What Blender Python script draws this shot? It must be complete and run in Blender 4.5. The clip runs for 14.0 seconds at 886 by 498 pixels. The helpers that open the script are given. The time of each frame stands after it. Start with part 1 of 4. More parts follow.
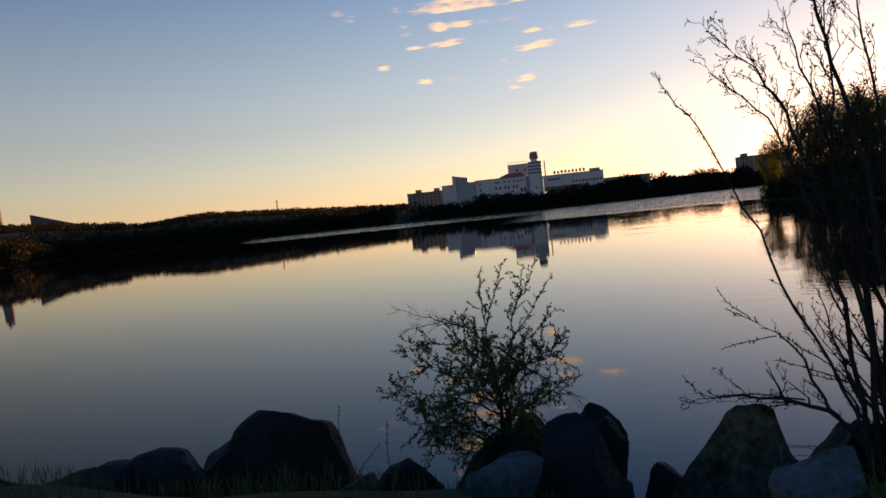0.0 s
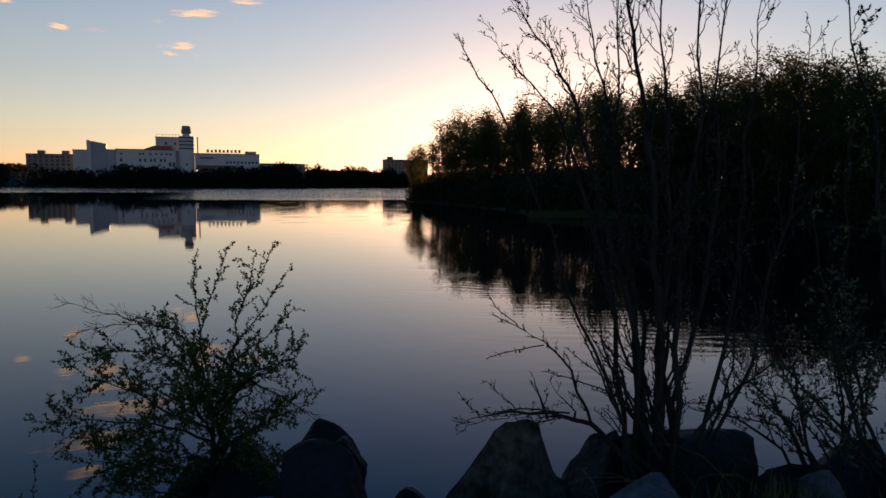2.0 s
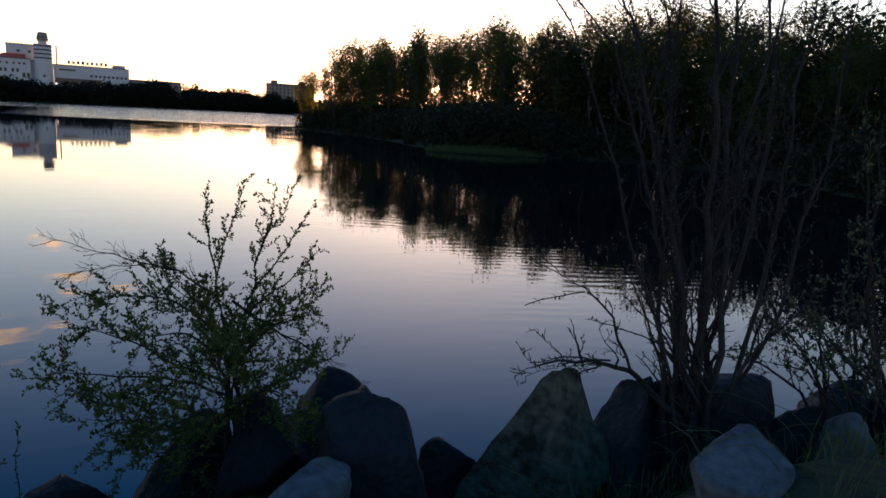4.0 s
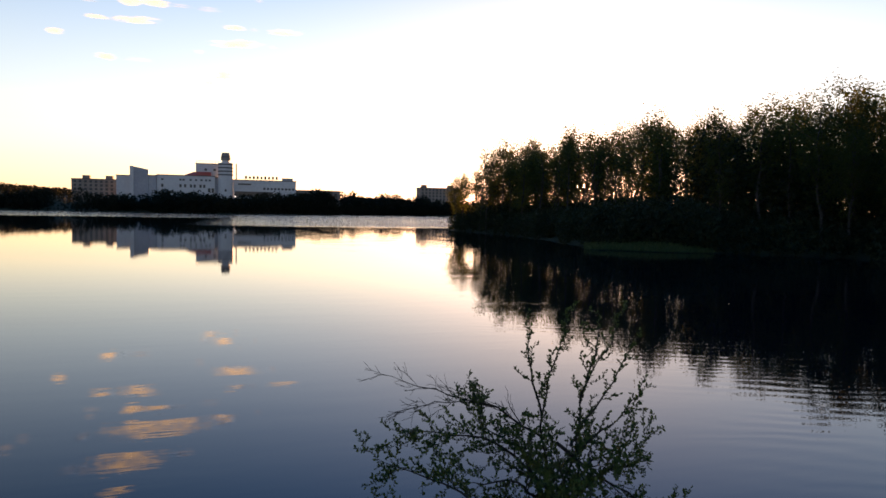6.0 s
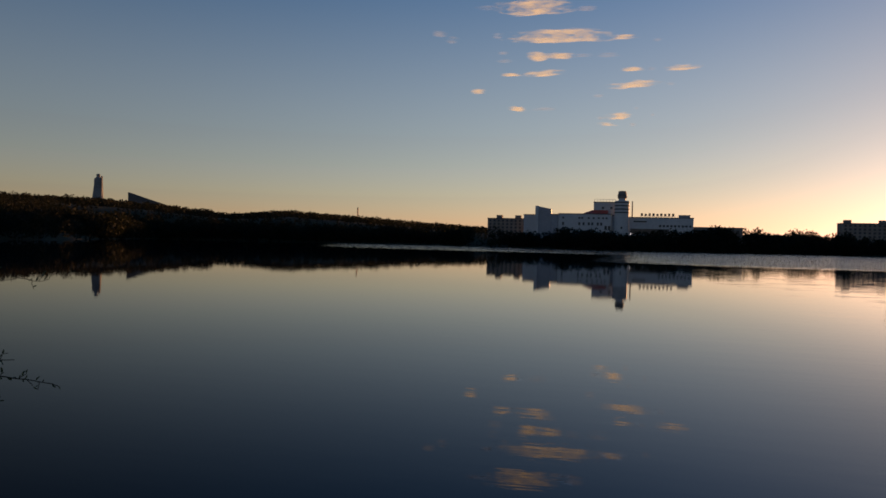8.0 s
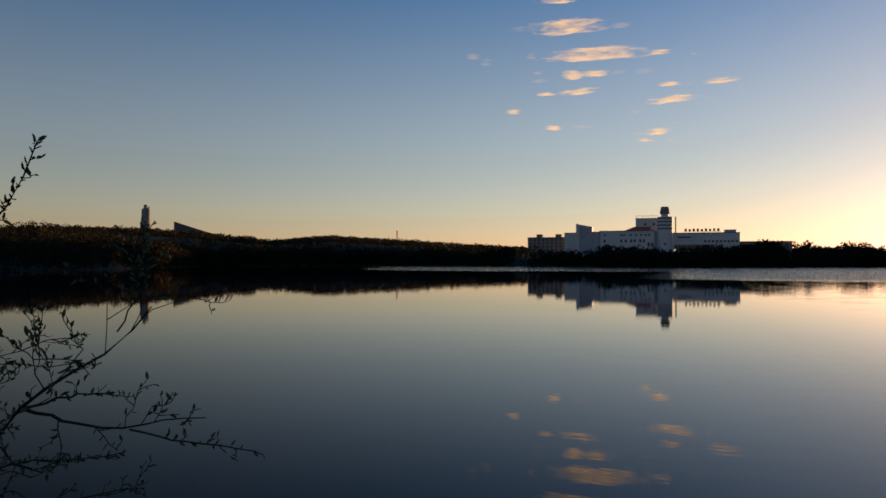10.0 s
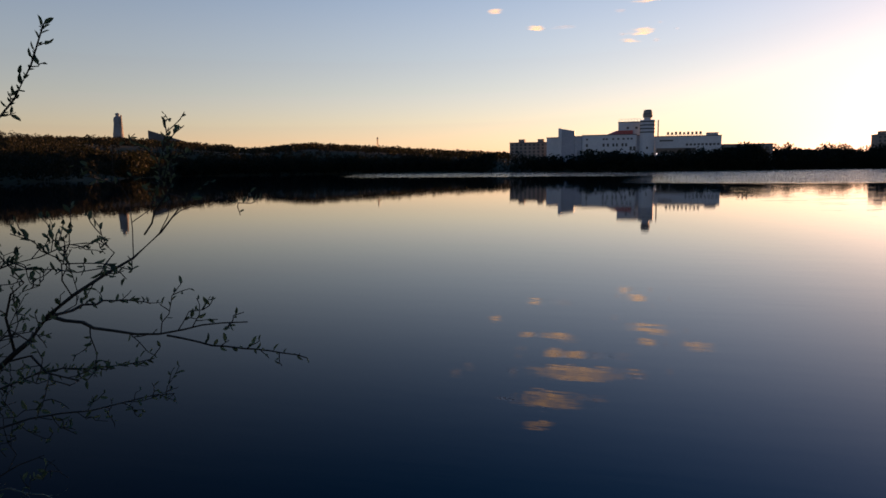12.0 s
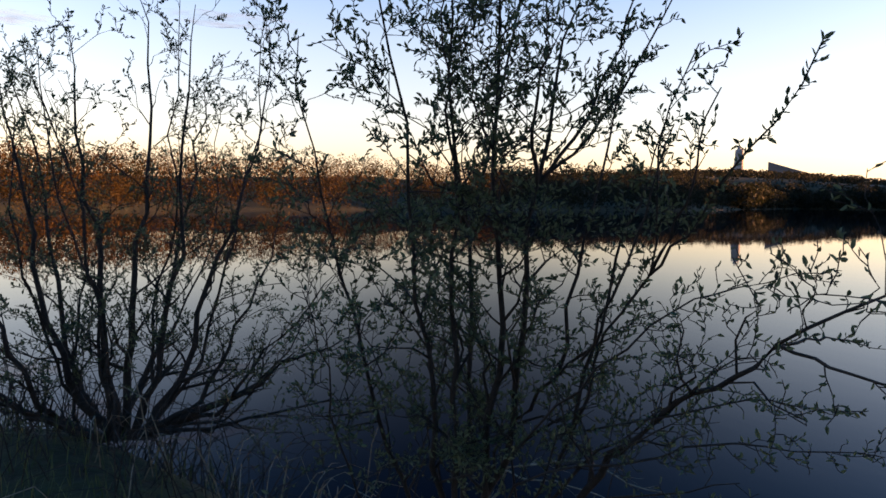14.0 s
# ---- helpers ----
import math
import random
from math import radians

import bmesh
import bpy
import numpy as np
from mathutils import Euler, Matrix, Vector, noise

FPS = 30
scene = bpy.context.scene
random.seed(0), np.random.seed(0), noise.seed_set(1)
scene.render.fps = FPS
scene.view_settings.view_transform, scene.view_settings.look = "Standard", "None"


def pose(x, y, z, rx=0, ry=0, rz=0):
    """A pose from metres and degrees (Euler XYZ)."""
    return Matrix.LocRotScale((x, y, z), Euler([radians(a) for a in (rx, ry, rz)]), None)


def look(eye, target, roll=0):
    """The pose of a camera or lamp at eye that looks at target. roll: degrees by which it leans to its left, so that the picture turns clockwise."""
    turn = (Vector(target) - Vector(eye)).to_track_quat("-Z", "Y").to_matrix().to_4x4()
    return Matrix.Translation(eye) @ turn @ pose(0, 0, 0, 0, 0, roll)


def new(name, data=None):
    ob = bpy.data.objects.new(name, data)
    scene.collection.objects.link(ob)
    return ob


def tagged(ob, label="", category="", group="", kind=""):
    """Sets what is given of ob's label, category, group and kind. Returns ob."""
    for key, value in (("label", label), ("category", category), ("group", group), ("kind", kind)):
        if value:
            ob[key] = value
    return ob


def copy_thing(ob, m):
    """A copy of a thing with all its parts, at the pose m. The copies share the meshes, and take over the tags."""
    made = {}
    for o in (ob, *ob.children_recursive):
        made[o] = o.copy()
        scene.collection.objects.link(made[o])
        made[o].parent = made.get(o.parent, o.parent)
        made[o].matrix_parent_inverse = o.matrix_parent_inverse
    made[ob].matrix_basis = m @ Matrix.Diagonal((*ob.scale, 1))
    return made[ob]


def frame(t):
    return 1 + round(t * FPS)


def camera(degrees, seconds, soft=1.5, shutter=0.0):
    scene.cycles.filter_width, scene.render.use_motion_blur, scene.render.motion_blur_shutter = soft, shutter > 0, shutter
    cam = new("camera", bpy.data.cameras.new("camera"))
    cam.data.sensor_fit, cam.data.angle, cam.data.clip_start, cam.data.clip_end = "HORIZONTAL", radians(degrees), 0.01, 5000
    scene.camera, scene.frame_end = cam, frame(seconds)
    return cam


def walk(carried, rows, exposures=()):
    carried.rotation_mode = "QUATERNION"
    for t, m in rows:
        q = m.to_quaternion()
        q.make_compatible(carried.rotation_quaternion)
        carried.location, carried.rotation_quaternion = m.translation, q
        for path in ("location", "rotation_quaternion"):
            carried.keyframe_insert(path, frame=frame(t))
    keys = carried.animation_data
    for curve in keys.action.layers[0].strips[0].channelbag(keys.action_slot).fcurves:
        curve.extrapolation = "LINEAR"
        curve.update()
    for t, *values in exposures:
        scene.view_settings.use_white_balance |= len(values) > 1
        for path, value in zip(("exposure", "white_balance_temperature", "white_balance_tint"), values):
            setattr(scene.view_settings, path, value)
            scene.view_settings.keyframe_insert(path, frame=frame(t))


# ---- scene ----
cam = camera(65.9, 14.0, soft=1.6)
EXPOSURES = [
    (0, 1.2, 7200, 31),
    (0.5, 1.2, 7200, 31),
    (1.0, 1.15, 7150, 31),
    (1.5, 1.1, 7100, 31),
    (2.0, 0.95, 7050, 30),
    (2.7, 0.75, 7000, 29),
    (4.8, 2.8, 7500, 31),
    (5.0, 2.75, 7500, 31),
    (5.5, 2.35, 7500, 31),
    (6.0, 1.95, 7350, 31),
    (6.5, 1.42, 7300, 31),
    (7.0, 0.3, 6800, 27),
    (7.5, 0.33, 6600, 27),
    (9.8, 0.72, 6650, 25),
    (10.5, 0.75, 6650, 27),
    (11, 1.05, 6700, 29),
    (12, 1.25, 6800, 34),
    (12.5, 1.2, 6850, 34),
    (13, 1.3, 6700, 37),
    (13.5, 1.75, 6800, 35),
    (13.7, 1.85, 6900, 35),
    (14, 2.65, 7000, 37),
]
PATH = [
    (0, (2.788, -2.303, 3.053), (2.481, -0.329, 2.955), -6.0),
    (0.5, (2.706, -2.005, 3.025), (2.562, -0.012, 2.938), -0.5),
    (1, (2.51, -1.674, 3.007), (2.744, 0.31, 2.929), -0.3),
    (1.5, (2.31, -1.35, 2.998), (2.8, 0.585, 2.872), 2.6),
    (2, (2.087, -1.021, 3.004), (2.766, 0.851, 2.817), 0.3),
    (2.5, (1.754, -0.882, 2.99), (2.602, 0.904, 2.69), -0.6),
    (2.7, (1.641, -0.799, 2.974), (2.452, 0.993, 2.611), 0.5),
    (4.8, (0.92, 0.153, 2.999), (1.976, 1.816, 2.655), 4.1),
    (5, (0.819, 0.257, 2.991), (1.781, 1.986, 2.697), 2.0),
    (5.5, (0.603, 0.484, 3.07), (1.361, 2.328, 2.914), 1.6),
    (6, (0.318, 0.644, 3.092), (0.915, 2.551, 2.986), 1.0),
    (6.5, (-0.071, 0.733, 3.168), (0.388, 2.677, 3.074), -0.1),
    (7, (-0.458, 0.871, 3.149), (-0.451, 2.869, 3.075), 0.6),
    (7.5, (-0.96, 1.152, 3.17), (-1.338, 3.116, 3.169), 0.5),
    (7.7, (-1.135, 1.258, 3.171), (-1.616, 3.199, 3.142), 2.0),
    (9.8, (-2.583, 2.12, 3.058), (-3.167, 4.032, 3.124), 0.0),
    (10, (-2.641, 2.106, 3.063), (-3.257, 4.008, 3.102), 0.1),
    (10.5, (-2.764, 2.109, 3.05), (-3.623, 3.915, 3.001), 1.3),
    (11, (-2.854, 2.176, 3.031), (-3.757, 3.957, 2.913), 1.4),
    (11.5, (-2.847, 2.183, 3.02), (-3.536, 4.048, 2.803), 0.5),
    (12, (-2.863, 2.157, 3.027), (-3.426, 4.062, 2.794), -0.6),
    (12.5, (-2.933, 2.116, 3.035), (-3.777, 3.923, 2.888), 0.5),
    (13, (-3.014, 2.009, 3.026), (-4.304, 3.532, 2.895), 0.8),
    (13.2, (-3.079, 1.985, 3.026), (-4.52, 3.368, 2.93), -0.1),
    (13.5, (-3.181, 1.988, 3.025), (-4.772, 3.2, 2.998), -1.1),
    (13.7, (-3.211, 2.028, 3.016), (-4.907, 3.087, 2.975), 0.4),
    (14, (-3.228, 2.047, 3.007), (-5.031, 2.901, 2.865), 0.6),
]
walk(cam, [(t, look(eye, target, roll)) for t, eye, target, roll in PATH], EXPOSURES)

# ---------------------------------------------------------------- light
SUN_AZ, SUN_EL = radians(28.6), radians(2.3)
SUN_WAY = Vector((math.sin(SUN_AZ) * math.cos(SUN_EL), math.cos(SUN_AZ) * math.cos(SUN_EL), math.sin(SUN_EL)))
world = bpy.data.worlds.new("evening_sky")
scene.world = world
world.use_nodes = True
wn = world.node_tree.nodes
wl = world.node_tree.links
wn.clear()
w_out = wn.new("ShaderNodeOutputWorld")
w_bg = wn.new("ShaderNodeBackground")
w_sky = wn.new("ShaderNodeTexSky")
w_sky.sky_type = "NISHITA"
w_sky.sun_disc = False
w_sky.sun_elevation = SUN_EL
w_sky.sun_rotation = SUN_AZ
w_sky.altitude = 50
w_sky.air_density = 1.0
w_sky.dust_density = 0.25
w_sky.ozone_density = 2.2
w_bg.inputs["Strength"].default_value = 0.15
# the sun's own disc, seen between the trees
w_tc = wn.new("ShaderNodeTexCoord")
w_dot = wn.new("ShaderNodeVectorMath")
w_dot.operation = "DOT_PRODUCT"
w_dot.inputs[1].default_value = SUN_WAY
w_gt = wn.new("ShaderNodeMath")
w_gt.operation = "GREATER_THAN"
w_gt.inputs[1].default_value = math.cos(radians(0.42))
w_disc = wn.new("ShaderNodeBackground")
w_disc.inputs["Color"].default_value = (1.0, 0.62, 0.25, 1)
w_str = wn.new("ShaderNodeMath")
w_str.operation = "MULTIPLY"
w_str.inputs[1].default_value = 40.0
w_add = wn.new("ShaderNodeAddShader")
wl.new(w_tc.outputs["Generated"], w_dot.inputs[0])
wl.new(w_dot.outputs["Value"], w_gt.inputs[0])
wl.new(w_gt.outputs[0], w_str.inputs[0])
wl.new(w_str.outputs[0], w_disc.inputs["Strength"])
w_thin = wn.new("ShaderNodeHueSaturation")
# paler near the horizon, deeper blue higher up
w_sep = wn.new("ShaderNodeSeparateXYZ")
w_deep = wn.new("ShaderNodeMapRange")
w_deep.interpolation_type = "SMOOTHSTEP"
w_deep.inputs["From Min"].default_value, w_deep.inputs["From Max"].default_value = 0.1, 0.6
w_deep.inputs["To Min"].default_value, w_deep.inputs["To Max"].default_value = 0.74, 1.65
wl.new(w_tc.outputs["Generated"], w_sep.inputs[0])
wl.new(w_sep.outputs["Z"], w_deep.inputs["Value"])
wl.new(w_deep.outputs[0], w_thin.inputs["Saturation"])
w_hue = wn.new("ShaderNodeMapRange")
w_hue.interpolation_type = "SMOOTHSTEP"
w_hue.inputs["From Min"].default_value, w_hue.inputs["From Max"].default_value = 0.05, 0.4
w_hue.inputs["To Min"].default_value, w_hue.inputs["To Max"].default_value = 0.488, 0.507
wl.new(w_sep.outputs["Z"], w_hue.inputs["Value"])
wl.new(w_hue.outputs[0], w_thin.inputs["Hue"])
wl.new(w_sky.outputs[0], w_thin.inputs["Color"])
wl.new(w_thin.outputs[0], w_bg.inputs["Color"])
wl.new(w_bg.outputs[0], w_add.inputs[0])
wl.new(w_disc.outputs[0], w_add.inputs[1])
wl.new(w_add.outputs[0], w_out.inputs["Surface"])

sun_data = bpy.data.lights.new("sun", "SUN")
sun_data.energy = 4.0
sun_data.angle = radians(0.53)
sun_data.color = (1.0, 0.5, 0.17)
sun = new("sun", sun_data)
sun.matrix_world = look(SUN_WAY * 100, (0, 0, 0))


# ---------------------------------------------------------------- materials
def mat_base(name):
    m = bpy.data.materials.new(name)
    m.use_nodes = True
    n, l = m.node_tree.nodes, m.node_tree.links
    return m, n, l, n["Principled BSDF"]


def surface(name, c1, c2, fine, coarse, rough=0.8, bump=0.3, metal=0.0, bump_dist=0.02, island=0.0):
    """Two colours mixed at two scales, with relief; island: how much each loose piece differs."""
    m, n, l, p = mat_base(name)
    tc = n.new("ShaderNodeTexCoord")
    a = n.new("ShaderNodeTexNoise")
    a.inputs["Scale"].default_value = fine
    a.inputs["Detail"].default_value = 6
    b = n.new("ShaderNodeTexNoise")
    b.inputs["Scale"].default_value = coarse
    b.inputs["Detail"].default_value = 3
    for t in (a, b):
        l.new(tc.outputs["Object"], t.inputs["Vector"])
    mix = n.new("ShaderNodeMath")
    mix.operation = "MULTIPLY_ADD"
    mix.inputs[1].default_value = 0.55
    half = n.new("ShaderNodeMath")
    half.operation = "MULTIPLY"
    half.inputs[1].default_value = 0.45
    l.new(b.outputs["Fac"], half.inputs[0])
    l.new(a.outputs["Fac"], mix.inputs[0])
    l.new(half.outputs[0], mix.inputs[2])
    ramp = n.new("ShaderNodeValToRGB")
    ramp.color_ramp.elements[0].position, ramp.color_ramp.elements[1].position = 0.36, 0.64
    ramp.color_ramp.elements[0].color, ramp.color_ramp.elements[1].color = (*c1, 1), (*c2, 1)
    l.new(mix.outputs[0], ramp.inputs["Fac"])
    colour = ramp.outputs["Color"]
    if island:
        g = n.new("ShaderNodeNewGeometry")
        hsv = n.new("ShaderNodeHueSaturation")
        mp = n.new("ShaderNodeMapRange")
        mp.inputs["To Min"].default_value, mp.inputs["To Max"].default_value = 1 - island, 1 + island
        l.new(g.outputs["Random Per Island"], mp.inputs["Value"])
        l.new(mp.outputs[0], hsv.inputs["Value"])
        l.new(colour, hsv.inputs["Color"])
        colour = hsv.outputs["Color"]
    l.new(colour, p.inputs["Base Color"])
    p.inputs["Roughness"].default_value = rough
    p.inputs["Specular IOR Level"].default_value = 0.25 if rough > 0.7 else 0.5
    p.inputs["Metallic"].default_value = metal
    if bump:
        bn = n.new("ShaderNodeBump")
        bn.inputs["Strength"].default_value = bump
        bn.inputs["Distance"].default_value = bump_dist
        l.new(a.outputs["Fac"], bn.inputs["Height"])
        l.new(bn.outputs[0], p.inputs["Normal"])
    return m


def foliage(name, c1, c2, through_light=0.35, clump=0.0):
    """Leaves: each one its own tint between two greens, a little light through them; clump: size of crowns that share a tint."""
    m, n, l, p = mat_base(name)
    g = n.new("ShaderNodeNewGeometry")
    ramp = n.new("ShaderNodeValToRGB")
    ramp.color_ramp.elements[0].color, ramp.color_ramp.elements[1].color = (*c1, 1), (*c2, 1)
    tint = g.outputs["Random Per Island"]
    if clump:
        t = n.new("ShaderNodeTexNoise")
        t.inputs["Scale"].default_value = 1 / clump
        t.inputs["Detail"].default_value = 2
        l.new(g.outputs["Position"], t.inputs["Vector"])
        wide = n.new("ShaderNodeMapRange")
        wide.inputs["From Min"].default_value, wide.inputs["From Max"].default_value = 0.32, 0.68
        l.new(t.outputs["Fac"], wide.inputs["Value"])
        both = n.new("ShaderNodeMix")
        both.inputs["Factor"].default_value = 0.2
        l.new(wide.outputs[0], both.inputs["A"])
        l.new(tint, both.inputs["B"])
        tint = both.outputs["Result"]
    l.new(tint, ramp.inputs["Fac"])
    l.new(ramp.outputs["Color"], p.inputs["Base Color"])
    p.inputs["Roughness"].default_value = 0.65
    p.inputs["Specular IOR Level"].default_value = 0.2
    tr = n.new("ShaderNodeBsdfTranslucent")
    l.new(ramp.outputs["Color"], tr.inputs["Color"])
    mx = n.new("ShaderNodeMixShader")
    mx.inputs["Fac"].default_value = through_light
    l.new(p.outputs[0], mx.inputs[1])
    l.new(tr.outputs[0], mx.inputs[2])
    l.new(mx.outputs[0], n["Material Output"].inputs["Surface"])
    return m


def water_material():
    m, n, l, p = mat_base("lake_water")
    p.inputs["Base Color"].default_value = (0.0006, 0.0022, 0.0065, 1)
    p.inputs["Roughness"].default_value = 0.012
    p.inputs["IOR"].default_value = 1.33
    p.inputs["Specular Tint"].default_value = (0.42, 0.68, 1.0, 1)
    tc = n.new("ShaderNodeTexCoord")

    def noise_tex(sx, sy, detail, turn=0.0):
        mp = n.new("ShaderNodeMapping")
        mp.inputs["Scale"].default_value = (sx, sy, 1)
        mp.inputs["Rotation"].default_value = (0, 0, turn)
        t = n.new("ShaderNodeTexNoise")
        t.inputs["Detail"].default_value = detail
        t.inputs["Scale"].default_value = 1
        l.new(tc.outputs["Object"], mp.inputs["Vector"])
        l.new(mp.outputs[0], t.inputs["Vector"])
        return t.outputs["Fac"]

    def maths(op, a, b=None, c=None):
        q = n.new("ShaderNodeMath")
        q.operation = op
        for k, v in enumerate((a, b, c)):
            if v is None:
                continue
            if isinstance(v, (int, float)):
                q.inputs[k].default_value = v
            else:
                l.new(v, q.inputs[k])
        return q.outputs[0]

    def span(v, a, b, lo=0.0, hi=1.0):
        q = n.new("ShaderNodeMapRange")
        q.interpolation_type = "SMOOTHSTEP"
        for key, val in (("From Min", a), ("From Max", b), ("To Min", lo), ("To Max", hi)):
            q.inputs[key].default_value = val
        l.new(v, q.inputs["Value"])
        return q.outputs[0]

    def bump(strength, distance, height, under=None):
        q = n.new("ShaderNodeBump")
        q.inputs["Distance"].default_value = distance
        if isinstance(strength, (int, float)):
            q.inputs["Strength"].default_value = strength
        else:
            l.new(strength, q.inputs["Strength"])
        l.new(height, q.inputs["Height"])
        if under is not None:
            l.new(under, q.inputs["Normal"])
        return q.outputs[0]

    sep = n.new("ShaderNodeSeparateXYZ")
    l.new(tc.outputs["Object"], sep.inputs[0])
    x, y = sep.outputs["X"], sep.outputs["Y"]
    # dim mirror of upright-polarised skylight square to the sun, put into gloss by bearing
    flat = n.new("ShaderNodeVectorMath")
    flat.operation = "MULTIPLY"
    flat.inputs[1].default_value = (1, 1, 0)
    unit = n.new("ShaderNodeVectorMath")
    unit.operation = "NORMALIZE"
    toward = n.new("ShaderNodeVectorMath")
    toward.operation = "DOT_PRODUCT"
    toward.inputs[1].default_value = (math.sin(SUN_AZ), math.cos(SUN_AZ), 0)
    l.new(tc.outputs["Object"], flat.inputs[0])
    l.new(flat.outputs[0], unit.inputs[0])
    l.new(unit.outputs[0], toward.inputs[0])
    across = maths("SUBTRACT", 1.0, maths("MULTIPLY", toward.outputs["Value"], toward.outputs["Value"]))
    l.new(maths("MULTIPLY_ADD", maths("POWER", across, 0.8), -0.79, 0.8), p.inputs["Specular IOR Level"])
    # gentle swell everywhere
    swell = noise_tex(0.35, 1.3, 2, radians(-20))
    small = noise_tex(1.3, 5.5, 2, radians(-24))
    calm = bump(0.11, 0.014, maths("MULTIPLY_ADD", small, 0.3, swell))
    # long low ripples running in towards the bank below the wooded point
    run = maths("MULTIPLY_ADD", x, 0.42, maths("MULTIPLY", y, 0.9))
    phase = maths("MULTIPLY_ADD", noise_tex(0.14, 0.4, 3, radians(-25)), 30.0, maths("MULTIPLY", run, 15.0))
    crest = maths("MULTIPLY", maths("SINE", phase), span(noise_tex(0.22, 0.5, 2), 0.42, 0.66, 0.05, 1.0))
    ripple = bump(span(x, 5.0, 9.5), 0.0007, crest, calm)
    # wind patches far out, drawn out across the lake
    patch = noise_tex(0.0045, 0.05, 3, radians(3))
    far_out = maths("MULTIPLY", span(y, 215, 300), span(patch, 0.42, 0.5))
    far_out = maths("MULTIPLY", far_out, span(maths("MULTIPLY_ADD", y, 0.43, x), -22, 20))
    open_reach = maths("MULTIPLY", span(y, 126, 150), span(x, -12, 22))
    far_out = maths("MAXIMUM", far_out, open_reach)
    chop = noise_tex(1.1, 1.8, 2, 0.4)
    l.new(bump(maths("MULTIPLY", far_out, 0.7), 0.30, chop, ripple), p.inputs["Normal"])
    return m


M_WATER = water_material()
M_GROUND = surface("bank_earth_and_grass", (0.02, 0.017, 0.01), (0.033, 0.04, 0.014), 9, 0.6, 0.95, 0.8, bump_dist=0.05)
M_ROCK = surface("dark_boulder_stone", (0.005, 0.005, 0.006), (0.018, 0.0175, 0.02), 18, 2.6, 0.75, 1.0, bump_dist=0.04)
M_MOSSY = surface("mossy_boulder_stone", (0.014, 0.014, 0.007), (0.12, 0.105, 0.075), 15, 4.0, 0.9, 1.0, bump_dist=0.05)
M_PALE = surface("pale_granite", (0.035, 0.037, 0.042), (0.11, 0.113, 0.122), 16, 3.0, 0.85, 0.9, bump_dist=0.025)
M_BARK = surface("shrub_bark", (0.010, 0.008, 0.007), (0.032, 0.027, 0.022), 60, 6, 0.9, 0.5, bump_dist=0.004)
M_GREYBARK = surface("grey_bark", (0.011, 0.010, 0.009), (0.034, 0.031, 0.028), 45, 5, 0.85, 0.6, bump_dist=0.005)
M_TRUNK = surface("tree_trunk_bark", (0.025, 0.02, 0.016), (0.07, 0.06, 0.05), 8, 1, 0.9, 0.6)
M_LEAF = foliage("young_shrub_leaves", (0.032, 0.055, 0.011), (0.095, 0.125, 0.03))
M_WILLOW = foliage("willow_leaves", (0.045, 0.06, 0.026), (0.11, 0.135, 0.07))
M_BUD = foliage("buds", (0.045, 0.042, 0.025), (0.08, 0.075, 0.045), 0.2)
# birch crowns lightened for backlight, undergrowth darkened for shade, both in the leaf colour
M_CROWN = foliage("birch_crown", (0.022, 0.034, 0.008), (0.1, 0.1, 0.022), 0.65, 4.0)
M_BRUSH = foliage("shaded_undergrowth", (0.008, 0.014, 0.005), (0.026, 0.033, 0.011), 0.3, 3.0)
# sunless dark and low-sun orange are mixed into these two woods' colours
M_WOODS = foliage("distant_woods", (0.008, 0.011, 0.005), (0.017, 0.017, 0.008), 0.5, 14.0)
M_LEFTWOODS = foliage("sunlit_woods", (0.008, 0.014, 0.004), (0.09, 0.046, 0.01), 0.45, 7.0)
M_GRASS = foliage("bank_grass", (0.035, 0.055, 0.015), (0.085, 0.1, 0.036), 0.3)
M_WHITE = surface("pale_cladding", (0.42, 0.42, 0.43), (0.52, 0.52, 0.52), 0.8, 0.08, 0.6, 0.05)
M_GREYCLAD = surface("grey_cladding", (0.24, 0.25, 0.28), (0.32, 0.33, 0.36), 0.8, 0.08, 0.5, 0.05)
M_DARKTRIM = surface("dark_roof_trim", (0.05, 0.05, 0.055), (0.09, 0.09, 0.095), 1.0, 0.1, 0.6, 0.1)
M_RED = surface("red_roof_sheet", (0.5, 0.05, 0.025), (0.66, 0.08, 0.04), 0.8, 0.1, 0.5, 0.05)
M_PANEL = surface("weathered_panel_wall", (0.15, 0.13, 0.115), (0.26, 0.23, 0.205), 1.0, 0.15, 0.85, 0.2)
M_GLASS = surface("window_glass", (0.02, 0.025, 0.03), (0.04, 0.045, 0.05), 0.6, 0.1, 0.3, 0.0)
M_CONCRETE = surface("grey_concrete", (0.17, 0.17, 0.165), (0.26, 0.255, 0.25), 0.5, 0.06, 0.9, 0.2)
M_STEEL = surface("painted_steel", (0.25, 0.25, 0.26), (0.38, 0.38, 0.39), 2, 0.3, 0.45, 0.0, 0.6)


